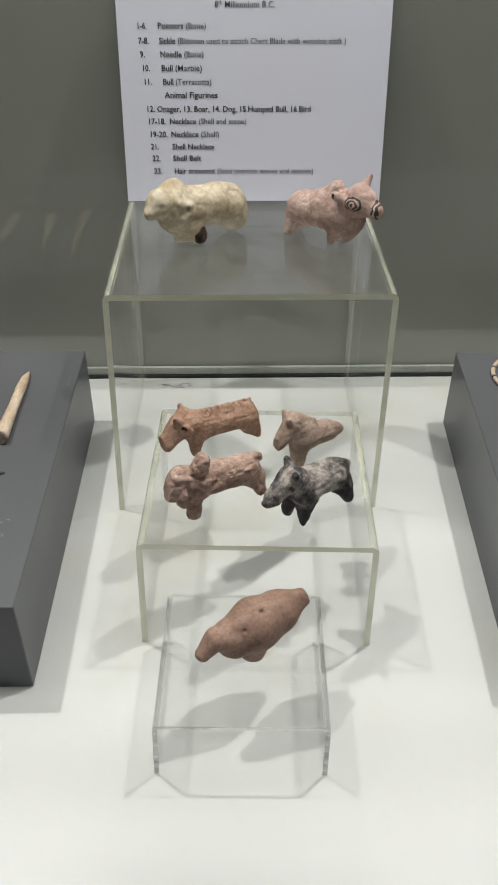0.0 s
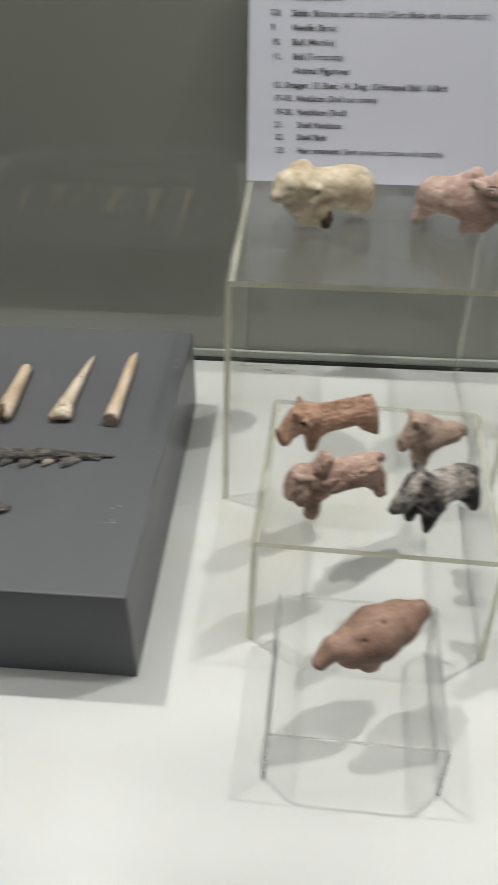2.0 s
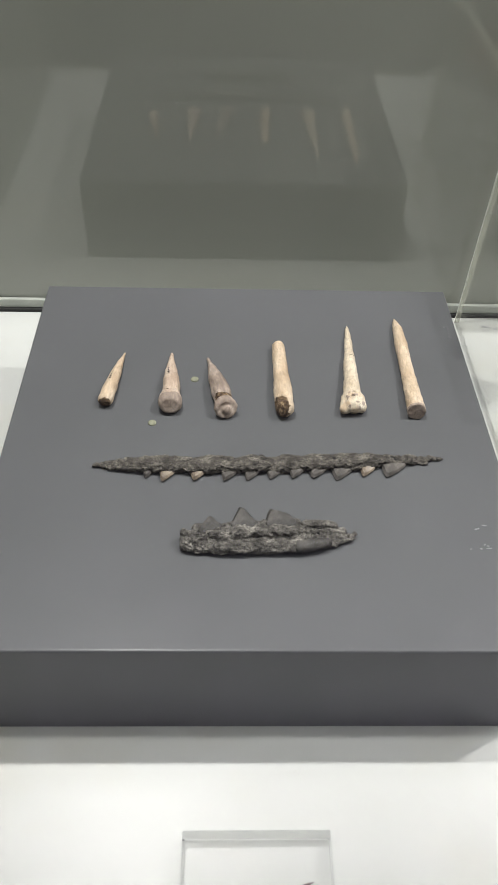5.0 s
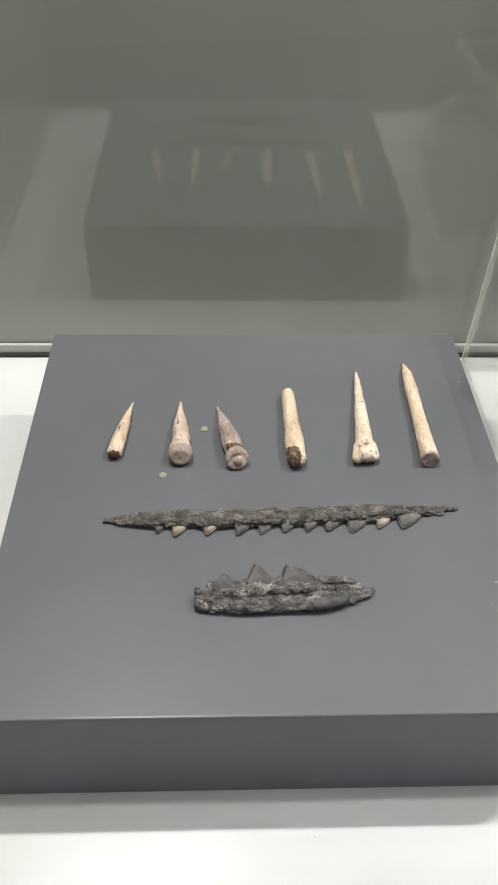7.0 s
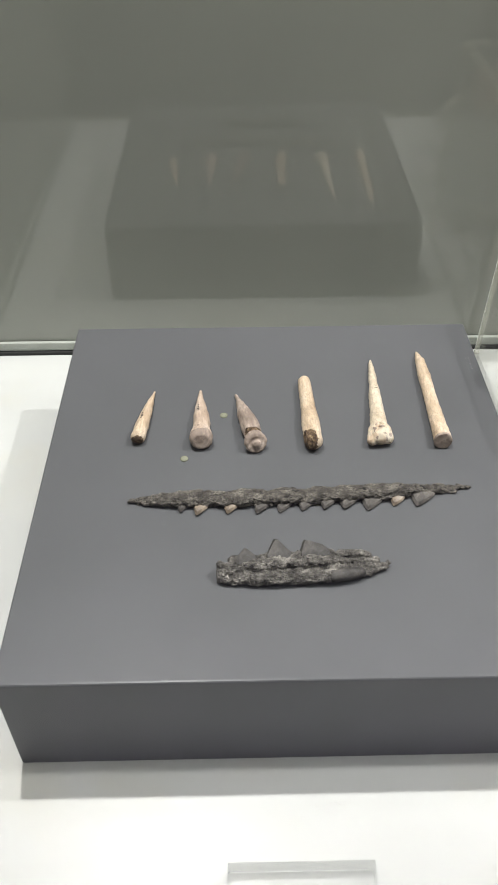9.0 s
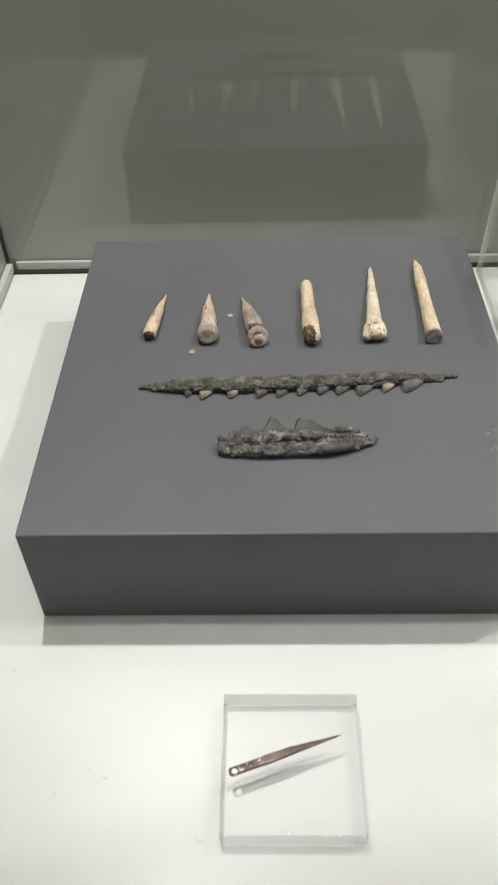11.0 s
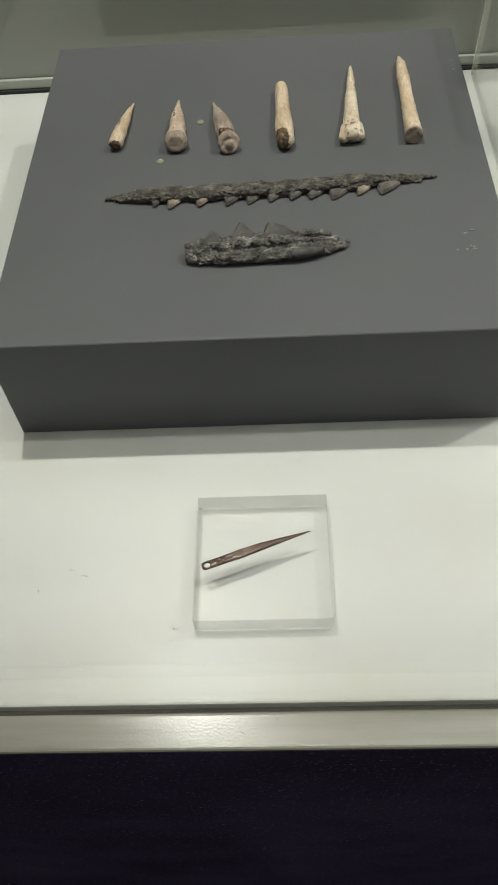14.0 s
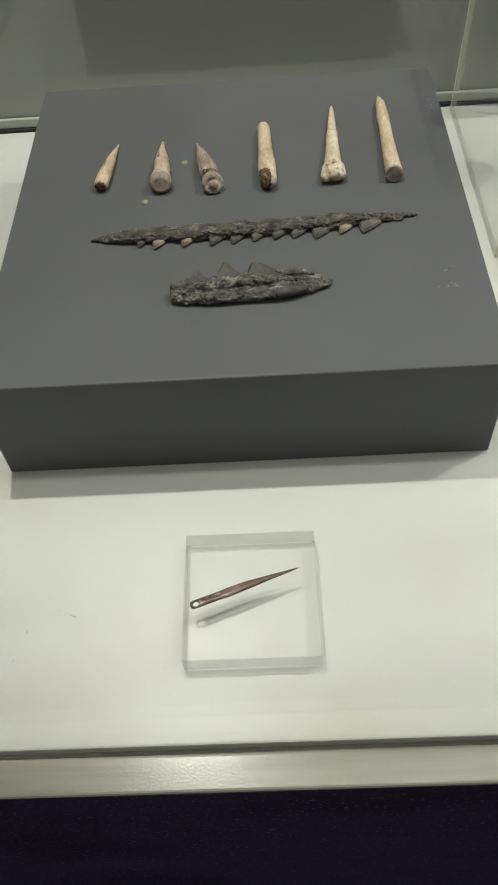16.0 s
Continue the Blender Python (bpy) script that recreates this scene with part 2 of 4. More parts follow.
_nt.links.new(ramp(_nt, noise_tex(_nt, coords(_nt, (1, 1, 5)), 9, 3), [(0.33, (0.80, 0.81, 0.61)), (0.52, (0.97, 0.96, 0.79))]), _b.inputs["Base Color"])
M_EDGE_CLEAR, _nt, _b = node_material("clear_acrylic_edge")
_b.inputs["Base Color"].default_value = (0.80, 0.82, 0.80, 1)
_b.inputs["Transmission Weight"].default_value, _b.inputs["Roughness"].default_value, _b.inputs["IOR"].default_value = 0.7, 0.08, 1.49
_nt.links.new(ramp(_nt, noise_tex(_nt, coords(_nt, (1, 1, 30)), 9, 3), [(0.35, (0.5, 0.52, 0.5)), (0.6, (0.92, 0.93, 0.92))]), _b.inputs["Base Color"])
M_DOT, _nt, _b = node_material("yellowed_clear_plastic")
_b.inputs["Base Color"].default_value = (0.42, 0.43, 0.31, 1)
_b.inputs["Transmission Weight"].default_value, _b.inputs["Roughness"].default_value, _b.inputs["IOR"].default_value = 0.45, 0.08, 1.49
# Near-white paint standing for the light that clear edges catch.
M_RIM_GLINT = paint("pale_rim_glint", (0.90, 0.91, 0.88), 0.25, 0.03)
# Side and back tints put the slab's refracted dark bands into the colour.
M_SLAB_SIDE_SHADE = sheet_clear("slab_side_shade", (0.74, 0.75, 0.74), 0.15)
M_SLAB_BACK_SHADE = sheet_clear("slab_back_shade", (0.66, 0.67, 0.65), 0.12)


# ---- builders ----
def mesh_of(bm, name, materials, smooth=False):
    me = bpy.data.meshes.new(name)
    bm.normal_update()
    bm.to_mesh(me)
    bm.free()
    for m in materials if isinstance(materials, (list, tuple)) else [materials]:
        me.materials.append(m)
    if smooth:
        me.polygons.foreach_set("use_smooth", [True] * len(me.polygons))
    return me


def part(name, bm, material, parent, label="", smooth=False):
    """One mesh object from a bmesh (or a ready mesh), under a thing or a part."""
    me = bm if isinstance(bm, bpy.types.Mesh) else mesh_of(bm, name, material, smooth)
    ob = new(name, me)
    ob.parent = parent
    return tagged(ob, label)


def thing(name, bm, material, m, label, category, group="", kind="", smooth=False):
    me = bm if isinstance(bm, bpy.types.Mesh) or bm is None else mesh_of(bm, name, material, smooth)
    ob = new(name, me)
    ob.matrix_world = m
    return tagged(ob, label, category, group, kind)


def box(x0, x1, y0, y1, z0, z1, bevel=0.0, segments=2):
    bm = bmesh.new()
    bmesh.ops.create_cube(bm, size=1)
    for v in bm.verts:
        v.co = Vector((x0 + (v.co.x + 0.5) * (x1 - x0), y0 + (v.co.y + 0.5) * (y1 - y0), z0 + (v.co.z + 0.5) * (z1 - z0)))
    if bevel:
        bmesh.ops.bevel(bm, geom=bm.edges[:], offset=bevel, segments=segments, profile=0.6, affect="EDGES")
    return bm


def lattice_noise(p, scale, seed):
    """Smooth value noise on an (n, 3) array, in -1..1."""
    q = p * scale
    i = np.floor(q).astype(np.int64)
    f = q - i
    f = f * f * (3 - 2 * f)
    out = np.zeros(len(p))
    for dx in (0, 1):
        for dy in (0, 1):
            for dz in (0, 1):
                k = (i[:, 0] + dx) * 73856093 ^ (i[:, 1] + dy) * 19349663 ^ (i[:, 2] + dz) * 83492791 ^ (seed * 2654435)
                k = (k ^ (k >> 13)) * 1274126177 & 0x7FFFFFFF
                w = (f[:, 0] if dx else 1 - f[:, 0]) * (f[:, 1] if dy else 1 - f[:, 1]) * (f[:, 2] if dz else 1 - f[:, 2])
                out += w * ((k % 10007) / 5003.5 - 1)
    return out


def clay(name, material, limbs, blend=4.0, step=1.0, rough=0.5, grain=0.25, dents=(), cuts=(), seed=1, squash=1.0, second=None, floor=None, fibre=0.0, crease=0.0, grit=0.0):
    """A modelled solid in millimetres: limbs (a, b, ra, rb) fused softly, dents (centre, radius) pressed in,
    cuts (normal, offset) sliced off. second: (material, test) gives faces past a test another material."""
    ends = np.array([[*l[0], *l[1]] for l in limbs], float)
    rmax = max(max(l[2], l[3]) for l in limbs) + 3
    lo = np.minimum(ends[:, :3].min(0), ends[:, 3:].min(0)) - rmax
    hi = np.maximum(ends[:, :3].max(0), ends[:, 3:].max(0)) + rmax
    n = np.ceil((hi - lo) / step).astype(int) + 1
    g = np.stack(np.meshgrid(*[np.arange(k) for k in n], indexing="ij"), -1).reshape(-1, 3) * step + lo
    d = np.full(len(g), 1e3)
    for a, b, ra, rb, *own in limbs:
        soft = own[0] if own else blend
        a, b = np.array(a, float), np.array(b, float)
        ab = b - a
        t = np.clip(((g - a) @ ab) / max(ab @ ab, 1e-9), 0, 1)
        e = np.linalg.norm(g - a - t[:, None] * ab, axis=1) - (ra + (rb - ra) * t)
        h = np.clip(0.5 + 0.5 * (d - e) / soft, 0, 1)
        d = d * (1 - h) + e * h - soft * h * (1 - h)
    d += rough * lattice_noise(g, 0.13, seed) + grain * lattice_noise(g, 0.45, seed + 7)
    if fibre:
        d += fibre * lattice_noise(g * np.array((0.22, 1.5, 1.5)), 0.55, seed + 11) + 0.5 * fibre * lattice_noise(g, 1.1, seed + 13)
    if grit:
        d += grit * lattice_noise(g, 0.8, seed + 19)
    if crease:
        d += crease * (1 - np.abs(lattice_noise(g * np.array((0.6, 1.0, 1.0)), 0.16, seed + 17))) ** 9
    for c, r in dents:
        e = r - np.linalg.norm(g - np.array(c, float), axis=1)
        h = np.clip(0.5 - 0.5 * (d - e) / 1.0, 0, 1)
        d = d * (1 - h) + e * h + 1.0 * h * (1 - h)
    for nrm, off in cuts:
        nrm = np.array(nrm, float)
        nrm /= np.linalg.norm(nrm)
        d = np.maximum(d, g @ nrm - off + 0.3 * lattice_noise(g, 0.5, seed + 3))
    if floor is not None:
        d = np.maximum(d, floor - g[:, 2])
    v = d.reshape(n)
    # a vertex in each cell that the surface crosses, a quad round each crossed edge
    cs = [(i, j, k) for i in (0, 1) for j in (0, 1) for k in (0, 1)]
    cell = {c: v[c[0]:n[0] - 1 + c[0], c[1]:n[1] - 1 + c[1], c[2]:n[2] - 1 + c[2]] for c in cs}
    total, count = np.zeros((*(n - 1), 3)), np.zeros(n - 1)
    for a in cs:
        for ax in range(3):
            if a[ax] == 0:
                b = tuple(1 if q == ax else a[q] for q in range(3))
                va, vb = cell[a], cell[b]
                cross = (va < 0) != (vb < 0)
                t = np.where(cross, va / np.where(cross, va - vb, 1), 0)
                for q in range(3):
                    total[..., q] += np.where(cross, a[q] + (t if q == ax else 0), 0)
                count += cross
    used = count > 0
    index = np.full(n - 1, -1)
    index[used] = np.arange(used.sum())
    verts = (np.argwhere(used) + total[used] / count[used][:, None]) * step + lo
    verts[:, 2] *= squash
    faces = []
    inside = v < 0
    for ax in range(3):
        o1, o2 = (ax + 1) % 3, (ax + 2) % 3
        s0 = [slice(None)] * 3
        s1 = [slice(None)] * 3
        s0[ax], s1[ax] = slice(0, -1), slice(1, None)
        a, b = inside[tuple(s0)], inside[tuple(s1)]
        for flip in (False, True):
            pos = np.argwhere((b & ~a) if flip else (a & ~b))
            pos = pos[(pos[:, o1] > 0) & (pos[:, o2] > 0) & (pos[:, o1] < n[o1] - 1) & (pos[:, o2] < n[o2] - 1)]
            e1, e2 = np.eye(3, dtype=int)[o1], np.eye(3, dtype=int)[o2]
            quad = np.stack([index[tuple(q.T)] for q in (pos, pos - e1, pos - e1 - e2, pos - e2)], 1)
            faces.append(quad[:, ::-1] if flip else quad)
    faces = np.concatenate(faces)
    me = bpy.data.meshes.new(name)
    me.from_pydata((verts * 0.001).tolist(), [], faces.tolist())
    me.materials.append(material)
    if second:
        mid = verts[faces].mean(1)
        for mat, test in second:
            me.materials.append(mat)
            k = len(me.materials) - 1
            for f in np.nonzero(test(mid))[0]:
                me.polygons[int(f)].material_index = k
    me.polygons.foreach_set("use_smooth", [True] * len(me.polygons))
    me.update()
    return me


def near(c, r):
    c = np.array(c, float)
    return lambda p: np.linalg.norm(p - c, axis=1) + 1.2 * lattice_noise(p, 0.5, 5) < r


# ---- the showcase and the room ----
def structure(name, bm, material, label, category):
    return thing(name, bm, material, Matrix(), label, category, kind="structure")


structure("tray", box(LEFT + 0.001, RIGHT, 0.1662, 0.6955, H - 0.03, H, 0.0012), M_TRAY, "glossy white painted display base of the showcase", "display base")
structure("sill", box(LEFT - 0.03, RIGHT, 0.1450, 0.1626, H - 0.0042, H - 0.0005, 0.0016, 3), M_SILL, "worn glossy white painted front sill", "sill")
structure("groove", box(LEFT, RIGHT, 0.1626, 0.1662, H - 0.03, H - 0.006), M_GAP, "dark groove that holds the front glass", "groove")
structure("cabinet_front", box(LEFT - 0.02, RIGHT, 0.1480, 0.162, 0.0, H - 0.0043), M_CARCASS, "dark purple fabric front below the showcase", "cabinet front")
structure("wall_back", box(LEFT - 0.02, RIGHT, BACK, BACK + 0.02, 0.0, H + 1.35), M_PANEL, "glossy grey-green back panel of the showcase", "back panel")
structure("wall_left", box(LEFT - 0.02, LEFT, 0.17, BACK - 0.002, 0.0, H + 1.35), M_PANEL, "glossy grey-green side panel of the showcase", "side panel")
structure("wall_right", box(RIGHT + 0.001, RIGHT + 0.02, 0.17, BACK, 0.0, H + 1.35), M_PANEL, "glossy grey-green end panel of the showcase", "side panel")
structure("rail_back", box(LEFT + 0.0085, RIGHT, BACK - 0.004, BACK - 0.0005, H + 0.0025, H + 0.0105, 0.0008), M_RAIL, "pale rail along the foot of the back panel", "rail")
structure("rail_left", box(LEFT + 0.0005, LEFT + 0.006, 0.18, BACK - 0.005, H + 0.0025, H + 0.0105, 0.0008), M_RAIL, "pale rail along the foot of the side panel", "rail")
structure("seal_back", box(LEFT, RIGHT, 0.6957, BACK - 0.0005, H - 0.02, H + 0.0022), M_GAP, "black seal behind the display base", "seal")
structure("seal_corner", box(LEFT + 0.0005, LEFT + 0.0025, BACK - 0.0045, BACK - 0.001, H + 0.011, H + 1.34), M_GAP, "black seal in the corner of the showcase", "seal")

bm = box(LEFT, RIGHT, 0.1628, 0.1658, H - 0.0055, H + 1.34)
glass = thing("window_1", bm, M_PANE, Matrix(), "clear front glass of the showcase", "glass", kind="structure")
glass.visible_shadow = False

structure("floor", box(-3.0, 3.0, -3.5, 1.6, -0.05, 0.0), M_CARCASS, "dark purple carpet of the gallery", "floor")
structure("ceiling", box(-3.0, 3.0, -3.5, 1.6, 3.0, 3.1), M_ROOM, "plain gallery ceiling", "ceiling")
structure("wall_north", box(-3.0, 3.0, 1.6, 1.7, 0.0, 3.0), M_ROOM, "plain gallery wall", "wall")
structure("wall_south", box(-3.0, 3.0, -3.6, -3.5, 0.0, 3.0), M_ROOM, "plain gallery wall", "wall")
structure("wall_west", box(-3.1, -3.0, -3.5, 1.6, 0.0, 3.0), M_ROOM, "plain gallery wall", "wall")
structure("wall_east", box(3.0, 3.1, -3.5, 1.6, 0.0, 3.0), M_ROOM, "plain gallery wall", "wall")


# ---- grey blocks ----
def plinth(cx, cy, turn, w, d):
    return thing("display_block", box(-w / 2, w / 2, -d / 2, d / 2, 0, BLOCK_H, 0.0014, 3), M_BLOCK, pose(cx, cy, H, 0, 0, turn),
                 "slate-grey painted square display block on the white base", "display block", "display blocks")


plinth(-0.2660, 0.476, 0.0, 0.284, 0.293)
plinth(0.3355, 0.464, -3.3, 0.288, 0.288)


# ---- clear risers ----
def riser(name_label, top, foot, y0, y1, h, t, bend, edge, turn=0.0, group="clear risers"):
    """A bent sheet: a shelf with rounded bends and two side panels that splay a little."""
    cx, cy = (top[0] + top[1]) / 2, (y0 + y1) / 2
    curve = M_BEND_CLEAR if edge is M_EDGE_CLEAR else M_BEND_GLOW
    body = thing("display_riser", None, None, pose(cx, cy, H, 0, 0, turn), name_label, "display riser", group)

    def strip(profile, near=y0, far=y1):
        bm = bmesh.new()
        rings = [[bm.verts.new((x - cx, y - cy, z)) for x, z in profile] for y in (near, far)]
        k = len(profile)
        for i in range(k):
            j = (i + 1) % k
            f = bm.faces.new((rings[0][i], rings[0][j], rings[1][j], rings[1][i]))
            f.material_index = 0
        caps = [bm.faces.new(rings[0]), bm.faces.new(list(reversed(rings[1])))]
        for f, k in zip(caps, (1, 2)):
            f.material_index = k
        bmesh.ops.recalc_face_normals(bm, faces=bm.faces[:])
        return bm

    def arc(cx, cz, r, a0, a1, n=5):
        return [(cx + r * math.cos(radians(a0 + (a1 - a0) * i / n)), cz + r * math.sin(radians(a0 + (a1 - a0) * i / n))) for i in range(n + 1)]

    x0, x1 = top
    outer = arc(x0 + bend, h - bend, bend, 180, 90) + arc(x1 - bend, h - bend, bend, 90, 0)
    inner = arc(x1 - bend, h - bend, bend - t, 0, 90) + arc(x0 + bend, h - bend, bend - t, 90, 180)
    bm = strip(outer + inner)
    bm.faces.ensure_lookup_table()
    for i in range(24):
        if i % 6 != 5:
            bm.faces[i].material_index = 2
    part("shelf", bm, [M_ACRYLIC, edge, curve], body)
    zt = h - bend - 0.0002
    for xt, xf, s in ((x0, foot[0], 1), (x1, foot[1], -1)):
        part("side_panel", strip([(xt, zt), (xf, 0.0), (xf + s * t, 0.0), (xt + s * t, zt)]), [M_ACRYLIC, edge, curve], body)
        # Thin pale strip added behind the panel as its painted edge glint.
        part("rim", strip([(xt, zt), (xf, 0.0), (xf + s * 0.0011, 0.0), (xt + s * 0.0011, zt)], y1 + 0.0001, y1 + 0.001), [M_RIM_GLINT, M_RIM_GLINT, M_RIM_GLINT], body, "pale strip that paints the glint on the rear rim")
    return body


Z1, Z2, Z3 = 0.1910, 0.0915, 0.0470
riser("tall clear acrylic riser with greenish edges", (-0.0820, 0.1175), (-0.0875, 0.1195), 0.4985, 0.688, Z1, 0.0042, 0.0052, M_EDGE)
riser("middle clear acrylic riser with yellowish edges", (-0.0525, 0.0965), (-0.0550, 0.0985), 0.362, 0.506, Z2, 0.0040, 0.0050, M_EDGE, -2.2)
riser("low clear acrylic riser with colourless edges", (-0.0395, 0.0590), (-0.0410, 0.0595), 0.2675, 0.3630, Z3, 0.0028, 0.0036, M_EDGE_CLEAR, -1.6)

# ---- printed label ----
LEAN_BACK = 10.2
label = thing("caption_sheet", box(0, 0.21, -0.0006, 0, 0, 0.162), M_PAPER, pose(-0.0813, 0.6700, H + Z1 + 0.0003, -LEAN_BACK),
              "white printed caption sheet leaning on the back panel", "label")


def lettering(text, bold):
    cu = bpy.data.curves.new("letters", "FONT")
    cu.body, cu.size, cu.resolution_u = text, 1.0, 2
    cu.offset = 0.018 if bold else 0.005
    ob = new("letters", cu)
    bpy.context.view_layer.update()
    me = bpy.data.meshes.new_from_object(ob.evaluated_get(bpy.context.evaluated_depsgraph_get()))
    bpy.data.objects.remove(ob)
    return me


def words(parent, pieces, x0, x1, v, size=0.0062):
    """Pieces (text, bold) set one after the other from x0 to x1 on the line at height v."""
    meshes, x, spans = [], 0.0, []
    for text, bold, *raised in pieces:
        me = lettering(text, bold)
        if raised:
            x -= 0.26
            for q in me.vertices:
                q.co = Vector((q.co.x * 0.6, q.co.y * 0.6 + 0.34, 0))
        xs = [q.co.x for q in me.vertices]
        meshes.append((me, x))
        x += max(xs) + 0.28
    total = x - 0.28
    k = (x1 - x0) / total
    for me, off in meshes:
        for q in me.vertices:
            q.co = Vector((x0 + (q.co.x + off) * k, -0.00085, v + q.co.y * size))
        me.materials.append(M_INK)
        part("text_line", me, None, parent)


LINES = [
    (0.1416, [(0.0746, 0.1204, [("8", False), ("th", False, True), ("Millennium B.C.", False)])]),
    (0.1270, [(0.0149, 0.0225, [("1-6.", True)]), (0.0308, 0.0679, [("Pointers", True), ("(Bone)", False)])]),
    (0.1165, [(0.0156, 0.0236, [("7-8.", True)]), (0.0314, 0.1755, [("Sickle", True), ("(Bitumen used to attach Chert Blade with wooden shaft )", False)])]),
    (0.1070, [(0.0164, 0.0202, [("9.", True)]), (0.0319, 0.0655, [("Needle", True), ("(Bone)", False)])]),
    (0.0972, [(0.0172, 0.0236, [("10.", True)]), (0.0323, 0.0640, [("Bull", True), ("(Marble)", False)])]),
    (0.0873, [(0.0180, 0.0246, [("11.", True)]), (0.0331, 0.0712, [("Bull", True), ("(Terracotta)", False)])]),
    (0.0776, [(0.0342, 0.0760, [("Animal Figurines", True)])]),
    (0.0673, [(0.0189, 0.1500, [("12. Onager, 13. Boar, 14. Dog, 15.Humped Bull, 16.Bird", True)])]),
    (0.0579, [(0.0198, 0.0340, [("17-18.", True)]), (0.0371, 0.0987, [("Necklace", True), ("(Shell and stone)", False)])]),
    (0.0480, [(0.0206, 0.0350, [("19-20.", True)]), (0.0379, 0.0765, [("Necklace", True), ("(Shell)", False)])]),
    (0.0385, [(0.0211, 0.0278, [("21.", True)]), (0.0385, 0.0726, [("Shell Necklace", True)])]),
    (0.0294, [(0.0220, 0.0286, [("22.", True)]), (0.0387, 0.0619, [("Shell Belt", True)])]),
    (0.0193, [(0.0228, 0.0295, [("23.", True)]), (0.0394, 0.1536, [("Hair ornament", True), ("(Semi precious stones and steatite)", False)])]),
]
for v, runs in LINES:
    for x0, x1, pieces in runs:
        words(label, pieces, x0, x1, v * 0.984 + 0.0030)
part("text_bar", box(0.058, 0.132, -0.0010, -0.0007, 0.1495, 0.1530), M_INK, label)


# ---- figurines ----
def figurine(me, x, y, z, turn, text, group="animal figurines"):
    return thing("animal_figurine", me, None, pose(x, y, H + z, 0, 0, turn), text, "figurine", group)


# Dark colour in place of the shade inside a pressed eye hole.
def eye_shade(x, z, size):
    return lambda p: (np.hypot(p[:, 0] - x, p[:, 2] - z) < size) & (p[:, 1] < -1)


boar = [((4, 4, 21), (42, 4, 17.5), 10, 9), ((42, 4, 16), (46, 4, 9), 9.5, 8.5), ((47, -1, 9), (49, -1, 3), 4.5, 4), ((47, 9, 9), (49, 9, 3), 4.5, 4),
        ((-2, 4, 25), (2, 4, 20), 10, 9.5), ((-8, 3, 27), (-20, 1, 19), 9, 6), ((-22, -2, 17), (-22.5, 3, 17), 4.4, 4.4),
        ((-13, -2, 33), (-16, -4, 38), 3.4, 1.6), ((-5, 8, 33), (-6, 9, 38), 3.4, 1.6), ((0, -1, 16), (0, 0, 2.5), 6, 3.6), ((5, 9, 16), (5, 9, 2.5), 6, 3.6),
        ((4, 4, 29.5), (44, 4, 25.5), 3.0, 3.2, 3), ((-9, -7, 30), (-7, -7.5, 27), 2.4, 2.0, 1)]
boar += [((5 + 4.3 * i, 4, 32.2 - 0.42 * i), (6.6 + 4.3 * i, 4, 32.8 - 0.42 * i), 1.2, 1.4, 1.2) for i in range(10)]
figurine(clay("boar", M_TERRA, boar, 2.8, 0.7, 0.4, 0.4, [((-11, -7.6, 30), 1.6), ((-25.5, -2, 17), 1.0)], [((1, 0, 0.05), 50), ((-1, 0, -0.1), 22.5)], 2, floor=0, fibre=0.3, crease=0.5, second=[(M_SCAR_SHADE, eye_shade(-11, 29.5, 1.5))]),
         -0.021, 0.4530, Z2, 29, "orange-brown terracotta boar with a notched crest on its back")

onager = [((-3, 2, 33), (6, 3, 23), 8, 10), ((6, 3, 21), (28, 3, 16), 9.5, 7.5), ((28, 3, 16), (39, 3, 13), 7, 4.5), ((-5, 2, 39), (-18, 0, 28), 6.5, 4.4),
          ((-10, -1, 42), (-13, -3, 46), 2.8, 1.6, 2), ((-7, 6, 42), (-8, 8, 45), 2.8, 1.6, 2), ((0, 0, 24), (0, 0, 2.5), 7.5, 4.6), ((4, 8, 22), (5, 8, 2.5), 6, 4), ((-2, 3, 42), (14, 3, 30), 2.6, 3),
          ((6, -5.5, 22), (32, -2.5, 16.5), 1.2, 1.0, 2)]
figurine(clay("onager", M_TERRA_TAN, onager, 2.8, 0.7, 0.4, 0.25, [((-10, -5.6, 40), 1.0)], [((1, 0, 0.3), 44), ((-1, 0, 0), 20)], 11, floor=0, fibre=0.2, crease=0.5), 0.049, 0.4390, Z2, 38,
         "tan terracotta onager with raised head and broken legs")

humped = [((4, 4, 24), (38, 4, 21), 10.5, 10), ((38, 4, 20), (45, 4, 11), 9.5, 8), ((46, -1, 8), (48, -1, 2.5), 4.5, 4), ((46, 9, 8), (48, 9, 2.5), 4.5, 4), ((44, 4, 28), (49, 4, 27), 3.6, 2.8, 1.5),
          ((-2, 4, 27), (-9, 2, 28), 9.5, 8.5), ((-7, 2, 34), (-13, 1, 23), 7.0, 6.0), ((5, 0, 37), (7, 0, 42), 6.0, 5.2, 1.0), ((1, -1, 16), (0, 0, 2.5), 5.5, 4.8), ((1, 9, 16), (-2, 12, 3.5), 5.5, 4.5),
          ((-9, -6.5, 26), (-9.5, -7, 25), 3.0, 3.0, 0.6), ((-12, -3, 37), (-4, -5, 35), 2.2, 2.0, 1), ((4, -6, 29), (38, -5, 27), 1.1, 0.8, 1.2), ((2, -6.5, 17), (16, -7, 26), 1.2, 0.8, 1.2)]
figurine(clay("humped_bull", M_TERRA_PALE, humped, 2.2, 0.7, 0.5, 0.4, [((-9.3, -10.2, 25.5), 1.6), ((2, -5, 33), 1.5), ((12, -3, 36), 1.5)], [((-1, 0, 0.15), 20.5)], 21, floor=0, fibre=0.35, crease=0.7), -0.0201, 0.3900, Z2, 28,
         "pinkish terracotta humped bull with a round knob of a hump")

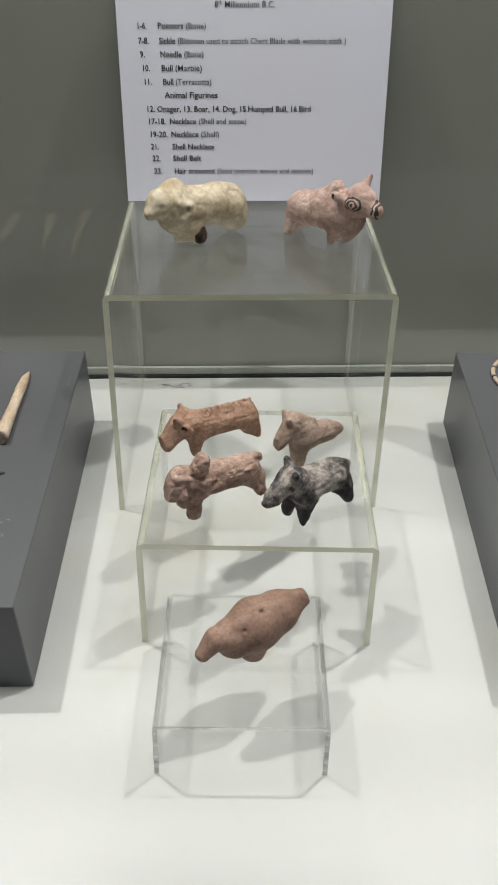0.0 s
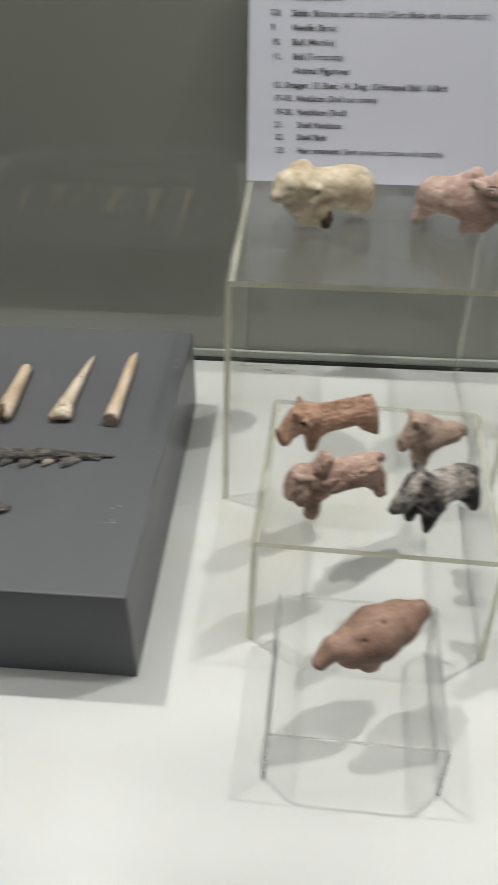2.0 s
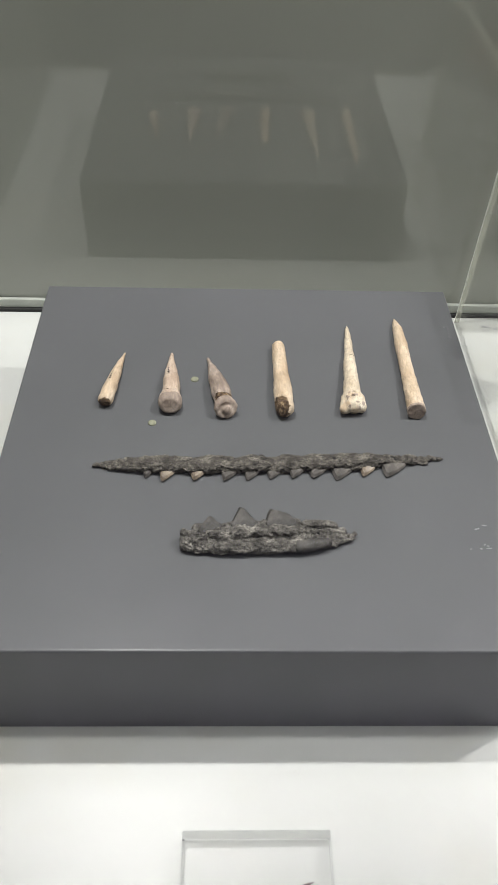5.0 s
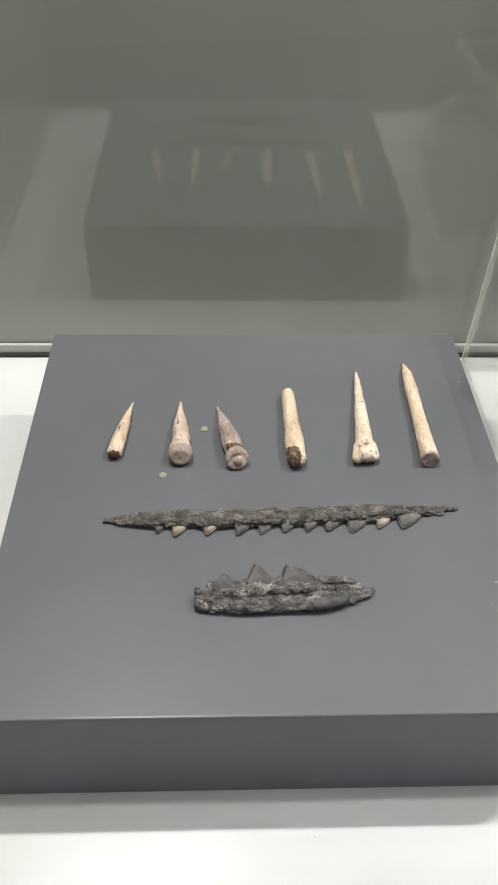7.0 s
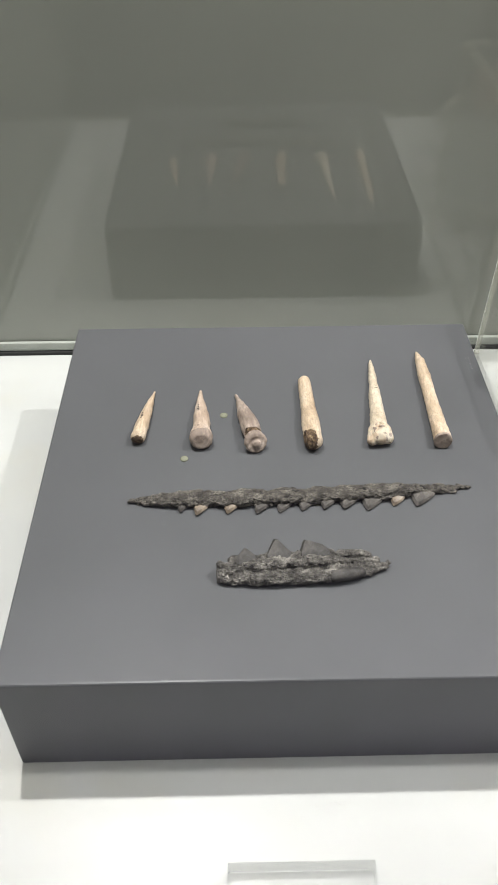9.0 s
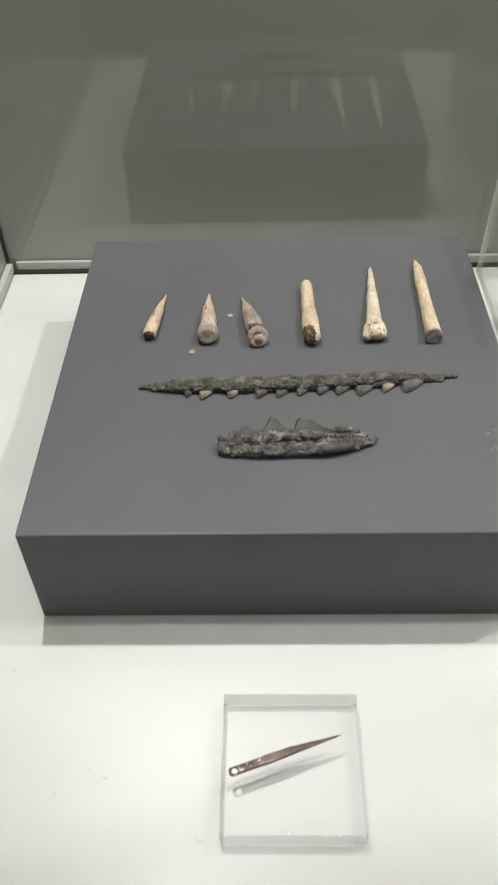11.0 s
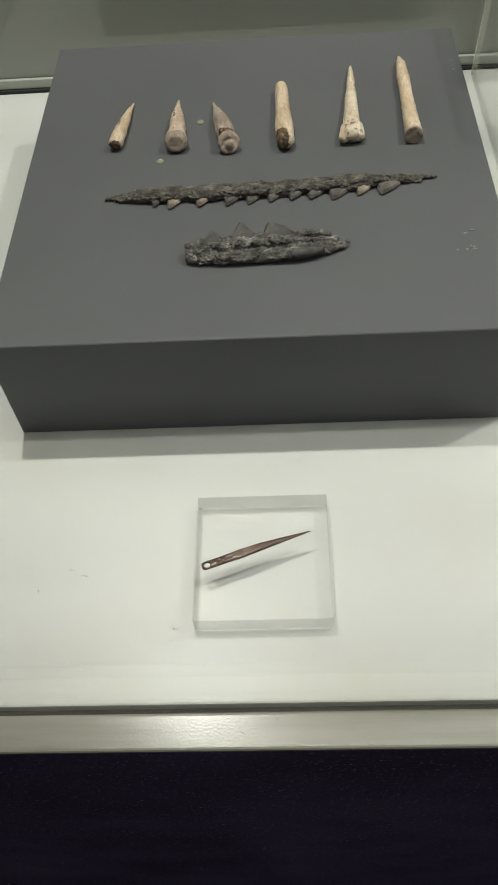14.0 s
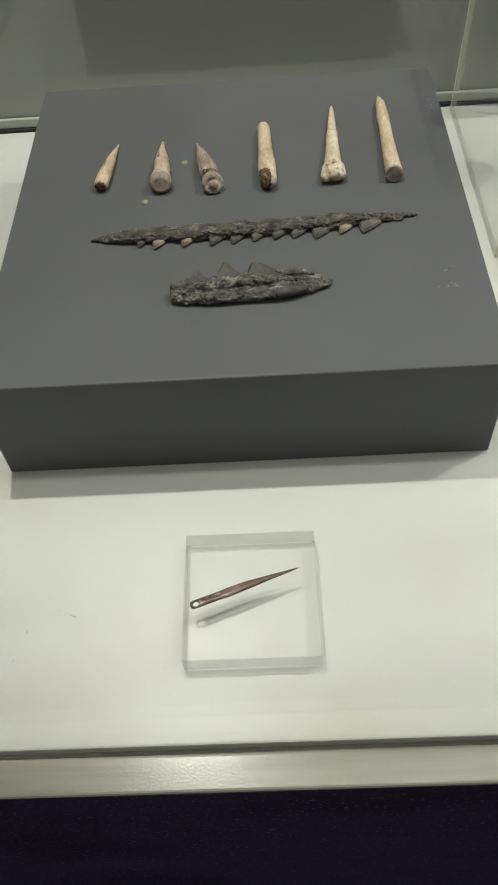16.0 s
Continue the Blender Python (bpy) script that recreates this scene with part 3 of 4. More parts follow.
dog = [((2, 5, 28), (28, 5, 25), 10.5, 10), ((28, 5, 24), (33, 4, 17), 10, 8), ((33, 0, 14), (36, -1, 6), 5.5, 4), ((33, 9, 14), (36, 10, 6), 5.5, 4), ((33, 4, 30), (38, 4, 30), 4, 2.4),
       ((-2, 4, 32), (-8, 3, 39), 9.5, 8.5), ((-10, 3, 40), (-25, 0, 36), 7.6, 5.0), ((-25, 0, 35.5), (-29, 0, 34.5), 4.8, 3.8), ((-10, -3, 45), (-13, -5, 50), 3.2, 1.8, 2), ((-5, 9, 45), (-6, 11, 49), 3.2, 1.8, 2),
       ((1, 0, 24), (0, 0, 2), 8.5, 2.2), ((0, 11, 22), (-2, 13, 4.5), 6, 4)]
figurine(clay("dog", M_BLACK, dog, 2.6, 0.7, 0.6, 0.5, [((-15, -5.2, 39), 1.6)], [], 31, floor=0, fibre=0.25, crease=0.4, second=[(M_SCAR_SHADE, eye_shade(-15, 40, 1.4))]), 0.0481, 0.3805, Z2, 36,
         "smoke-blackened clay dog with a pointed foreleg")

bird = [((-6, 0, 22), (8, 0, 24), 12.5, 15.5), ((8, 0, 24), (24, 0, 25), 15.5, 12.5), ((24, 0, 25), (40, 0, 26.5), 12.5, 6.2), ((-12, 0, 26), (-16, 0, 27), 8.6, 7.4),
        ((-19, 0, 28), (-27.5, -1, 22.5), 7.2, 4.6, 0.5), ((7, -1, 11), (6, -1, 4.0), 9.5, 8.0, 3), ((-6, -3, 34.5), (36, -2, 33), 2.0, 2.0, 4)]
figurine(clay("bird", M_BIRD, bird, 3.0, 0.7, 0.25, 0.1, [((-4, -7.5, 33.0), 1.0), ((-11, -8, 27), 0.8), ((9, -5, 38.5), 1.4), ((-2, -8, 4), 2.5)], [((1, 0, 0.1), 46)], 41, floor=0, crease=0.15), 0.0102, 0.3150, Z3, 32,
         "smooth brown terracotta bird with a long tail", "animal figurines")

marble = [((-12, 6, 30), (34, 6, 23), 14.5, 14.5), ((-16, 5, 34), (-26, 2, 37), 13.5, 10), ((-28, 1, 37), (-35, 0, 33), 8, 5.5), ((32, 6, 20), (38, 6, 13), 13.5, 12), ((-16, 9, 43), (-10, 9, 44), 5.5, 6),
          ((24, 6, 34), (34, 6, 31), 6, 6), ((-14, 4, 24), (-6, 3, 13), 12, 9), ((-1, -1, 14), (2, -3, 8), 8, 6.5), ((-6, 10, 14), (-6, 11, 5), 8, 5), ((-16, -6, 37), (-9, -8, 34), 3.5, 4.0, 2), ((-8, -9, 30), (-14, -9, 26), 3, 2.5, 2)]
figurine(clay("marble_bull", M_MARBLE, marble, 5, 0.8, 0.5, 0.12, [((-11, -11.0, 33), 2.0), ((-22, -10.0, 34), 1.2), ((3.5, -8.5, 11), 1.8), ((0, -8.5, 8), 1.2), ((6, -7, 6.5), 1.2)], [((1, 0, 0.05), 48)], 51, floor=0, crease=0.5,
              second=[(M_SCAR_SHADE, near((3.0, -8.0, 9.0), 7.2))]),
         -0.0225, 0.5800, Z1, 35, "creamy yellow marble bull with a dark broken foreleg", "bull figurines")

tbull = [((-29, 6, 21), (6, 5, 25), 12.5, 14.5), ((-31, 6, 19), (-35, 6, 10), 11, 8.5), ((-36, 1, 8), (-38, 0, 2.5), 5, 4), ((-36, 11, 8), (-38, 12, 2.5), 5, 4), ((-6, 5, 32), (0, 5, 42), 10, 5.5, 6),
         ((8, 4, 29), (20, 2, 37), 11.5, 10.5), ((20, 2, 38), (34, 0, 34), 9.5, 6.2), ((12, -5, 38), (7, -10, 42), 3.8, 2.8, 2), ((19, 8, 44), (22, 12, 53), 4.6, 1.6, 2), ((20, 2, 42), (27, 2, 40), 8, 7), ((3, 0, 16), (0, 0, 2.5), 7, 2.8), ((6, 10, 16), (4, 11, 2.5), 7, 3),
         ((14, 3, 22), (10, 3, 13), 11, 9), ((18, -5.5, 37.5), (22, -6.5, 37.5), 4.6, 4.6, 1.5)]


def slip_and_pit_shade(p):
    q = np.linalg.norm((p - np.array((21.0, -10.0, 38.5))) * np.array((0.9, 0.6, 1.25)), axis=1)
    w = np.sin(q * 2.6 + 1.5 * lattice_noise(p, 0.6, 2))
    eye = (p[:, 1] < -5) & (q < 6.6) & (w > -0.1)
    x = p[:, 0] + 0.5 * lattice_noise(p, 0.5, 3)
    # Ear cup and nostril: the shade of their hollows put into the colour.
    ear = np.linalg.norm(p - np.array((6.0, -12.5, 42.0)), axis=1) < 2.1
    nostril = np.linalg.norm(p - np.array((38.6, -4.6, 34.4)), axis=1) < 2.0
    return eye | ear | nostril | ((x > 34.4) & (x < 35.6) & (p[:, 2] > 33)) | ((x > 37.0) & (x < 38.4))


figurine(clay("painted_bull", M_PINK, tbull, 3, 0.6, 0.35, 0.25, [((40.2, -3.5, 34.5), 1.6), ((6, -12.5, 42), 1.8)], [], 61, floor=0, crease=0.3, second=[(M_SLIP_SHADE, slip_and_pit_shade)]),
         0.0786, 0.5790, Z1, -38, "pink terracotta bull with black painted eye rings and muzzle stripes", "bull figurines")

# ---- bone pointers ----
BZ = H + BLOCK_H


def pointer(text, tip, base, radii, material, extra=(), cuts=(), second=None, seed=1, rough=0.12, dents=()):
    """Radii from tip to base, in millimetres; the bone lies along its own x, tip at the origin."""
    (xa, ya), (xb, yb) = tip, base
    length = math.hypot(xb - xa, yb - ya) * 1000
    k = len(radii) - 1
    limbs = [((length * i / k, 0, radii[i]), (length * (i + 1) / k, 0, radii[i + 1]), radii[i], radii[i + 1], 0.3) for i in range(k)]
    limbs += [((length + a[0], a[1], a[2]), (length + b[0], b[1], b[2]), *rest) for a, b, *rest in extra]
    dents = [((length + c[0], c[1], c[2]), q) for c, q in dents]
    cuts = [((c[0]), length + c[1]) for c in cuts]
    sec = [(m, (lambda p, f=f: f(p - np.array((length, 0, 0))))) for m, f in second] if second else None
    me = clay("bone_pointer", material, limbs, 3.0, 0.6, rough, 0.25, dents, cuts, seed, second=sec, floor=0)
    return thing("bone_pointer", me, None, pose(xa, ya, BZ, 0, 0, math.degrees(math.atan2(yb - ya, xb - xa))), text, "bone pointer", "bone pointers")


def hollow(depth, radius, low=0.4):
    """The spongy core that shows in a broken end."""
    return lambda p: (p[:, 0] > depth + 1.2 * lattice_noise(p, 0.5, 2)) & (np.hypot(p[:, 1], p[:, 2] - radius) < radius * 0.82 + low * lattice_noise(p, 0.7, 5))


def ring_limbs(x, z, size, tube, lean, soft):
    """A ring of bone that faces along the shaft and a little upwards."""
    spots = [(size * math.cos(2 * math.pi * k / 12), size * math.sin(2 * math.pi * k / 12)) for k in range(13)]
    return [((x - lean * a[1], a[0], z + a[1] * 0.8), (x - lean * b[1], b[0], z + b[1] * 0.8), tube, tube, soft) for a, b in zip(spots, spots[1:])]


marked = pointer("small ochre bone pointer with a dark broken end", (-0.3465, 0.5455), (-0.3530, 0.4975), (0.7, 2.2, 3.4, 4.1, 4.5), M_BONE, cuts=[((1, 0.2, -0.3), 0.0)], second=[(M_MARROW, hollow(-1.8, 4.4))],
        seed=3, rough=0.25, dents=[((0.6, 0, 4.6), 2.2), ((0.2, 1.5, 6.8), 1.2)])
worn = pointer("short bone pointer with a grey knuckle end", (-0.3160, 0.5460), (-0.3140, 0.4925), (0.6, 2.0, 3.7, 4.7, 5.1, 5.5), M_BONE_PINK,
        [((-3.0, -1.2, 5.0), (-3.0, 1.2, 5.0), 4.9, 4.9, 6), ((-24, 2.4, 5), (-16, 2.0, 4.5), 2.2, 2.6, 3)], [((1, 0, 0.35), 2.6)],
        [(M_BONE_GREY, lambda p: p[:, 0] + 0.35 * p[:, 2] > -0.5 + 1.5 * lattice_noise(p, 0.4, 2)), (M_MARROW, lambda p: (p[:, 0] > -11) & (p[:, 0] < -3) & (p[:, 1] < 0) & (lattice_noise(p, 0.6, 9) > 0.45))], seed=5, rough=0.4)
pointer("greyish bone pointer with a ringed knuckle end", (-0.2925, 0.5410), (-0.2812, 0.4915), (0.7, 2.8, 4.8, 5.8, 5.4), M_BONE_GREY,
        ring_limbs(2.2, 6.0, 5.2, 1.8, 0.5, 0.6) + [((1.0, 0, 6.2), (3.4, 0, 5.6), 4.0, 3.4, 0.4), ((-9, 2.5, 9.4), (-6, -3, 10.2), 1.6, 1.8, 0.8), ((-13, -1, 9.2), (-8.5, 3.5, 9.0), 1.6, 1.6, 0.8)],
        seed=7, rough=0.35, dents=[((5.4 - 0.5 * 3.9 * math.sin(q), 3.9 * math.cos(q), 6.0 + 3.2 * math.sin(q)), 0.9) for q in (0.2 * k for k in range(32))], second=[(M_MARROW, lambda p: (p[:, 0] > -5.5) & (p[:, 0] < -3.0) & (p[:, 2] > 7.6))])
pointer("blunt ochre bone tool with a dark hollow end", (-0.2472, 0.5500), (-0.2455, 0.4900), (4.2, 4.5, 4.8, 5.6, 5.6), M_BONE, cuts=[((1, -0.45, 0.25), 0.8)],
        second=[(M_MARROW, lambda p: (p[:, 0] - 0.45 * p[:, 1] + 0.25 * p[:, 2] > -1.0 + 1.6 * lattice_noise(p, 0.6, 4)) & (p[:, 1] < 1.8 + 1.5 * lattice_noise(p, 0.7, 8)))], seed=9, rough=0.3, dents=[((0.5, -2.0, 6.0), 2.4), ((-2.5, -4.4, 7.0), 1.3)])
pointer("long pale bone pointer with a double knuckle", (-0.1990, 0.5790), (-0.2045, 0.4930), (0.7, 2.0, 2.9, 3.6, 4.3, 5.2, 5.6), M_BONE_PALE,
        [((-6, -3.6, 5), (2.4, -4.6, 4.2), 3.4, 3.4, 1.2), ((-6, 3.6, 5), (0.0, 4.6, 4.6), 3.8, 4.0, 1.2), ((-7, -3.5, 8.0), (-1, -3.0, 8.2), 1.5, 1.7, 0.8), ((-7, 3.0, 8.6), (-2, 4.6, 8.4), 1.6, 1.6, 0.8)],
        second=[(M_BONE, lambda p: (p[:, 0] > -7) & (lattice_noise(p, 0.45, 4) > 0.0)), (M_BONE_GREY, lambda p: (p[:, 0] > -6) & (lattice_noise(p, 0.5, 6) > 0.42)),
                (M_SCAR_SHADE, lambda p: (np.abs(p[:, 0] + 46 + 0.4 * p[:, 1]) < 0.3) & (p[:, 1] > -0.6))], seed=13, rough=0.4, dents=[((2.0, -0.2, 4), 2.4), ((-3.5, 0, 9.6), 1.2), ((-6.5, 0.6, 10), 1.0)])
pointer("long slender ochre bone pointer with a flat sawn end", (-0.1655, 0.5870), (-0.1665, 0.4880), (0.6, 3.4, 4.1, 4.0, 4.3, 4.9, 5.6), M_BONE, cuts=[((1, 0, 0.15), 0.6)],
        second=[(M_BONE_GREY, lambda p: p[:, 0] + 0.15 * p[:, 2] > 0.0)], seed=17, rough=0.25)




def ink_marks(bone, start, step, count, radius, seed):
    """Tiny unreadable inventory marks in ink along the flank of a bone."""
    rnd = random.Random(seed)
    for k in range(count):
        bar = part("text_bar", box(-0.00025, 0.00025, -0.0007 * rnd.uniform(0.6, 1), 0.0007 * rnd.uniform(0.6, 1), -0.00015, 0.00015), M_INK, bone)
        bar.matrix_basis = pose(start + k * step, -radius * 0.30 * 0.001, radius * 1.95 * 0.001, 18, 0, rnd.uniform(-15, 15))


ink_marks(marked, 0.029, 0.0017, 7, 3.9, 3)
ink_marks(worn, 0.024, 0.0017, 5, 4.55, 4)


# ---- sickles ----
def flake(w, d, t, material, seed, peak=-0.32, shoulder=0.3, mirror=1):
    """A knapped blade: a faceted wedge, root at y = 0, point towards -y; peak: where along its root the point stands; shoulder: how long it stays deep behind it."""
    rnd = random.Random(seed)
    bm = bmesh.new()
    k = peak + rnd.uniform(-0.05, 0.05)
    prof = [(-w / 2, 0.002), (-w * 0.5, -d * 0.2), (w * (k - 0.07), -d * 0.86), (w * k, -d), (w * (k + 0.14), -d * 0.93), (w * (0.18 + 0.1 * shoulder), -d * (0.45 + 0.3 * shoulder)), (w * 0.44, -d * (0.14 + 0.25 * shoulder)), (w / 2, 0.002)]
    prof = [(x * mirror, y) for x, y in prof]
    lo = [bm.verts.new((x, y, 0)) for x, y in prof]
    up = [bm.verts.new((x * 0.86, y * (0.84 if y < 0 else 1), t * rnd.uniform(0.65, 1.1))) for x, y in prof]
    mid = bm.verts.new((w * k * 0.4 * mirror, -d * 0.35, t * 1.25))
    bm.faces.new(list(reversed(lo)))
    for i in range(len(prof)):
        j = (i + 1) % len(prof)
        bm.faces.new((lo[i], lo[j], up[j], up[i]))
        bm.faces.new((up[i], up[j], mid))
    bmesh.ops.recalc_face_normals(bm, faces=bm.faces[:])
    return mesh_of(bm, "blade", material)


def long_sickle():
    ob = thing("sickle", None, None, pose(-0.3535, 0.4455, BZ, 0, 0, 2.2), "long dark bitumen sickle set with small chert blades", "sickle", "sickles")
    rnd = random.Random(4)

    def bow(x):
        return -3.6 * math.sin(math.pi * x / 197)

    # half-widths along the shaft: a broad blunt-pointed head, then slimmer to the thin tail
    def girth(x):
        return 0.9 + 4.1 * min(1, x / 26) ** 0.8 * min(1, (197 - x) / 46) ** 0.75

    limbs, last = [((-1, -0.3, 1.7), (14, -0.8, 2.6), 1.5, 3.2, 0.8)], (0, 0, 1.4, 1.4)
    for i in range(1, 31):
        x = 197 * i / 30
        w = girth(x) + (rnd.uniform(-0.35, 0.35) if 3 < i < 27 else 0)
        cur = (x, bow(x) + rnd.uniform(-0.4, 0.4), max(w * 0.9, 1.2), w)
        limbs.append((last[:3], cur[:3], last[3], cur[3], 0.5))
        if i % 3 == 1 and i > 4:
            limbs.append(((x - 5, cur[1] - 1.8, cur[2] * 0.7), (x + 2, cur[1] - 2.2, cur[2] * 0.6), w * 0.75, w * 0.6, 0.4))
        last = cur
    part("shaft", clay("shaft", M_BITUMEN, limbs, 0.5, 0.6, 0.6, 0.75, (), [((0, 0, 1), 8.6)], 71, squash=0.75, floor=0, fibre=0.3, crease=0.5, grit=0.55), None, ob)
    spots = ((30, 7.5, 7.5), (41, 10.5, 10), (58, 11, 9), (75.5, 10.5, 9.5), (88, 10.5, 9), (100.5, 11, 8), (113, 10.5, 8.5), (125, 13, 8.5), (139, 14.5, 11), (153.5, 10.5, 9.5), (168, 15, 11))
    for i, (x, w, d) in enumerate(spots):
        mat = M_CHERT_TAN if i in (1, 2, 9) else M_CHERT
        b = part("blade", flake(w * 0.001, d * 0.001, 0.0017, mat, 40 + i), None, ob, "tan chert blade" if mat is M_CHERT_TAN else "grey chert blade")
        b.matrix_basis = pose(x * 0.001, (bow(x) - 1.2) * 0.001, 0.0014, rnd.uniform(-2, 5), 0, rnd.uniform(-4, 6))
    return ob


def short_sickle():
    ob = thing("sickle", None, None, pose(-0.3040, 0.3885, BZ, 0, 0, 3.2), "short dark bitumen sickle fragment with three broad chert blades", "sickle", "sickles")
    # a lower board, a second board that lies back on it, and a ragged blunt end
    limbs = [((3, 0, 3.4), (20, -3, 3.8), 3.0, 3.8, 0.6), ((20, -3, 3.8), (58, -3.4, 4.0), 3.8, 4.2, 0.6), ((58, -3.4, 4.0), (80, -0.6, 3.4), 4.2, 3.0, 0.6), ((8, 0.5, 5), (80, 0.8, 5), 3.4, 3.0, 0.6), ((80, -0.6, 3.4), (91, 2.2, 2.8), 3.0, 1.6, 0.8),
             ((3, 4, 6.5), (18, 3.6, 8.0), 3.0, 3.6, 0.4), ((18, 3.6, 8.0), (52, 3.4, 8.6), 3.6, 3.8, 0.4), ((52, 3.4, 8.6), (84, 3.6, 6.4), 3.8, 2.2, 0.4), ((2, 1, 3), (2.5, 5, 8), 2.8, 2.6, 1),
             ((10, 7.5, 7), (60, 7.5, 8), 3.0, 3.4, 0.6)]
    ledge = [((x, -1.6 + 0.5 * math.sin(x * 0.7), 8.4 + 0.4 * math.sin(x * 0.31)), 0.8) for x in range(10, 76, 1)]
    part("haft", clay("haft", M_CRUST, limbs, 0.6, 0.6, 0.7, 0.8, ledge + [((56, -4.0, 8), 1.6)], [((-1, 0, 0), -0.5)], 81, squash=0.85, floor=0, fibre=0.3, crease=0.5, grit=0.55), None, ob)
    for i, (x, w, d, tilt, peak, shoulder) in enumerate(((16.5, 12.5, 8.5, 14, -0.05, 0.6), (34.5, 16.5, 13, 14, -0.16, 0.3), (53, 18, 11.5, 12, -0.33, 0.8))):
        b = part("blade", flake(w * 0.001, d * 0.001, 0.0028, M_FLINT, 60 + i, peak, shoulder, -1), None, ob, "glossy grey chert blade")
        b.matrix_basis = pose(x * 0.001, 0.0055, 0.0068, -tilt, 0, 180)
    part("inset_blade", clay("inset_blade", M_FLINT, [((61, -5.0, 5.0), (75, -3.2, 4.6), 3.5, 2.9, 1)], 1.0, 0.6, 0.5, 0.3, (), (), 83, squash=0.9, floor=0), None, ob, "smooth grey chert blade set in the haft")
    part("chip", clay("chip", M_CRUST, [((66, 6.0, 9.6), (80, 5.4, 8.8), 2.7, 2.1, 1)], 1.0, 0.5, 0.5, 0.4, (), [((0, 0, 1), 11.2)], 85, squash=0.9, floor=0, fibre=0.4), None, ob, "pale crusted chip")
    return ob


long_sickle()
short_sickle()


def pin(x, y):
    bm = bmesh.new()
    bmesh.ops.create_uvsphere(bm, u_segments=20, v_segments=10, radius=0.0026)
    bmesh.ops.delete(bm, geom=[v for v in bm.verts if v.co.z < -0.0001], context="VERTS")
    for v in bm.verts:
        v.co.z *= 0.45
    bmesh.ops.holes_fill(bm, edges=bm.edges[:])
    return thing("clear_bumper", bm, M_DOT, pose(x, y, BZ), "small clear domed plastic dot stuck on the grey block", "plastic dot", "plastic dots", smooth=True)


pin(-0.3005, 0.5215)
pin(-0.3243, 0.4815)

# ---- needle on its block ----
NB = 0.0125
bm = box(-0.0343, 0.0350, -0.0347, 0.0360, 0.0004, NB, 0.0008, 2)
# Faces differ in tint for refraction; the front top bevel is a painted glint.
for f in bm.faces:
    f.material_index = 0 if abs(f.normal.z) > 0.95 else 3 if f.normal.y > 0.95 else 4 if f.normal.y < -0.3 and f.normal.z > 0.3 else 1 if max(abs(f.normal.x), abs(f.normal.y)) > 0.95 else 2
slab = thing("acrylic_slab", bm, [M_CLEAR_TOP, M_SLAB_SIDE_SHADE, M_EDGE_CLEAR, M_SLAB_BACK_SHADE, M_RIM_GLINT], pose(-0.2650, 0.2375, H), "square clear solid acrylic slab on the white base", "acrylic slab")
needle = [((0.4, 0, 1.6), (18, 0.2, 1.6), 2.3, 2.3, 0.2), ((18, 0.2, 1.6), (30, 0.5, 1.7), 2.6, 2.2, 0.4), ((30, 0.5, 1.7), (57.5, 0.2, 1.0), 2.2, 0.35, 0.2)]
hole = [((1.4, 0, 0.4 * k), 1.05) for k in range(-8, 14)]
me = clay("bone_needle", M_NEEDLE, needle, 1.0, 0.35, 0.05, 0.04, hole, [((-1, 0, 0), 1.5), ((0, 0.12, 1), 3.2)], 91, squash=0.6, floor=0)
thing("bone_needle", me, None, pose(-0.2940, 0.2318, H + NB + 0.0002, 0, 0, 19.0), "polished dark brown bone needle with a round eye", "needle")


# ---- necklace ----
def necklace(cx, cy, rx, ry, count):
    ob = thing("bead_necklace", None, None, pose(cx, cy, BZ), "looped necklace of pale shell beads with dark stone spacers", "necklace")
    shapes = {}
    for dark in (False, True):
        bm = bmesh.new()
        bmesh.ops.create_cone(bm, cap_ends=True, segments=10, radius1=0.0019, radius2=0.0019, depth=0.0052 if not dark else 0.0022)
        bmesh.ops.bevel(bm, geom=bm.edges[:], offset=0.0005, segments=1, affect="EDGES")
        shapes[dark] = mesh_of(bm, "bead", M_BEAD_DARK if dark else M_BEAD, True)
    for i in range(count):
        a = 2 * math.pi * i / count
        b = part("bead", shapes[i % 4 == 3], None, ob)
        b.matrix_basis = Matrix.Translation((rx * math.cos(a), ry * math.sin(a), 0.0021)) @ Vector((-rx * math.sin(a), ry * math.cos(a), 0)).to_track_quat("Z", "Y").to_matrix().to_4x4()


necklace(0.286, 0.572, 0.064, 0.045, 78)


# ---- dust and drops ----
def specks(name, spots, size, material, label, category):
    rnd = random.Random(12)
    bm = bmesh.new()
    for x, y, z in spots:
        for _ in range(3):
            r = size * rnd.uniform(0.4, 1.0)
            bmesh.ops.create_icosphere(bm, subdivisions=1, radius=r, matrix=Matrix.Translation((x + rnd.gauss(0, 3 * size), y + rnd.gauss(0, 2 * size), z + r * 0.3)) @ Matrix.Diagonal((1.3, 1, 0.35, 1)))
    thing(name, bm, material, Matrix(), label, category, kind="stuff")


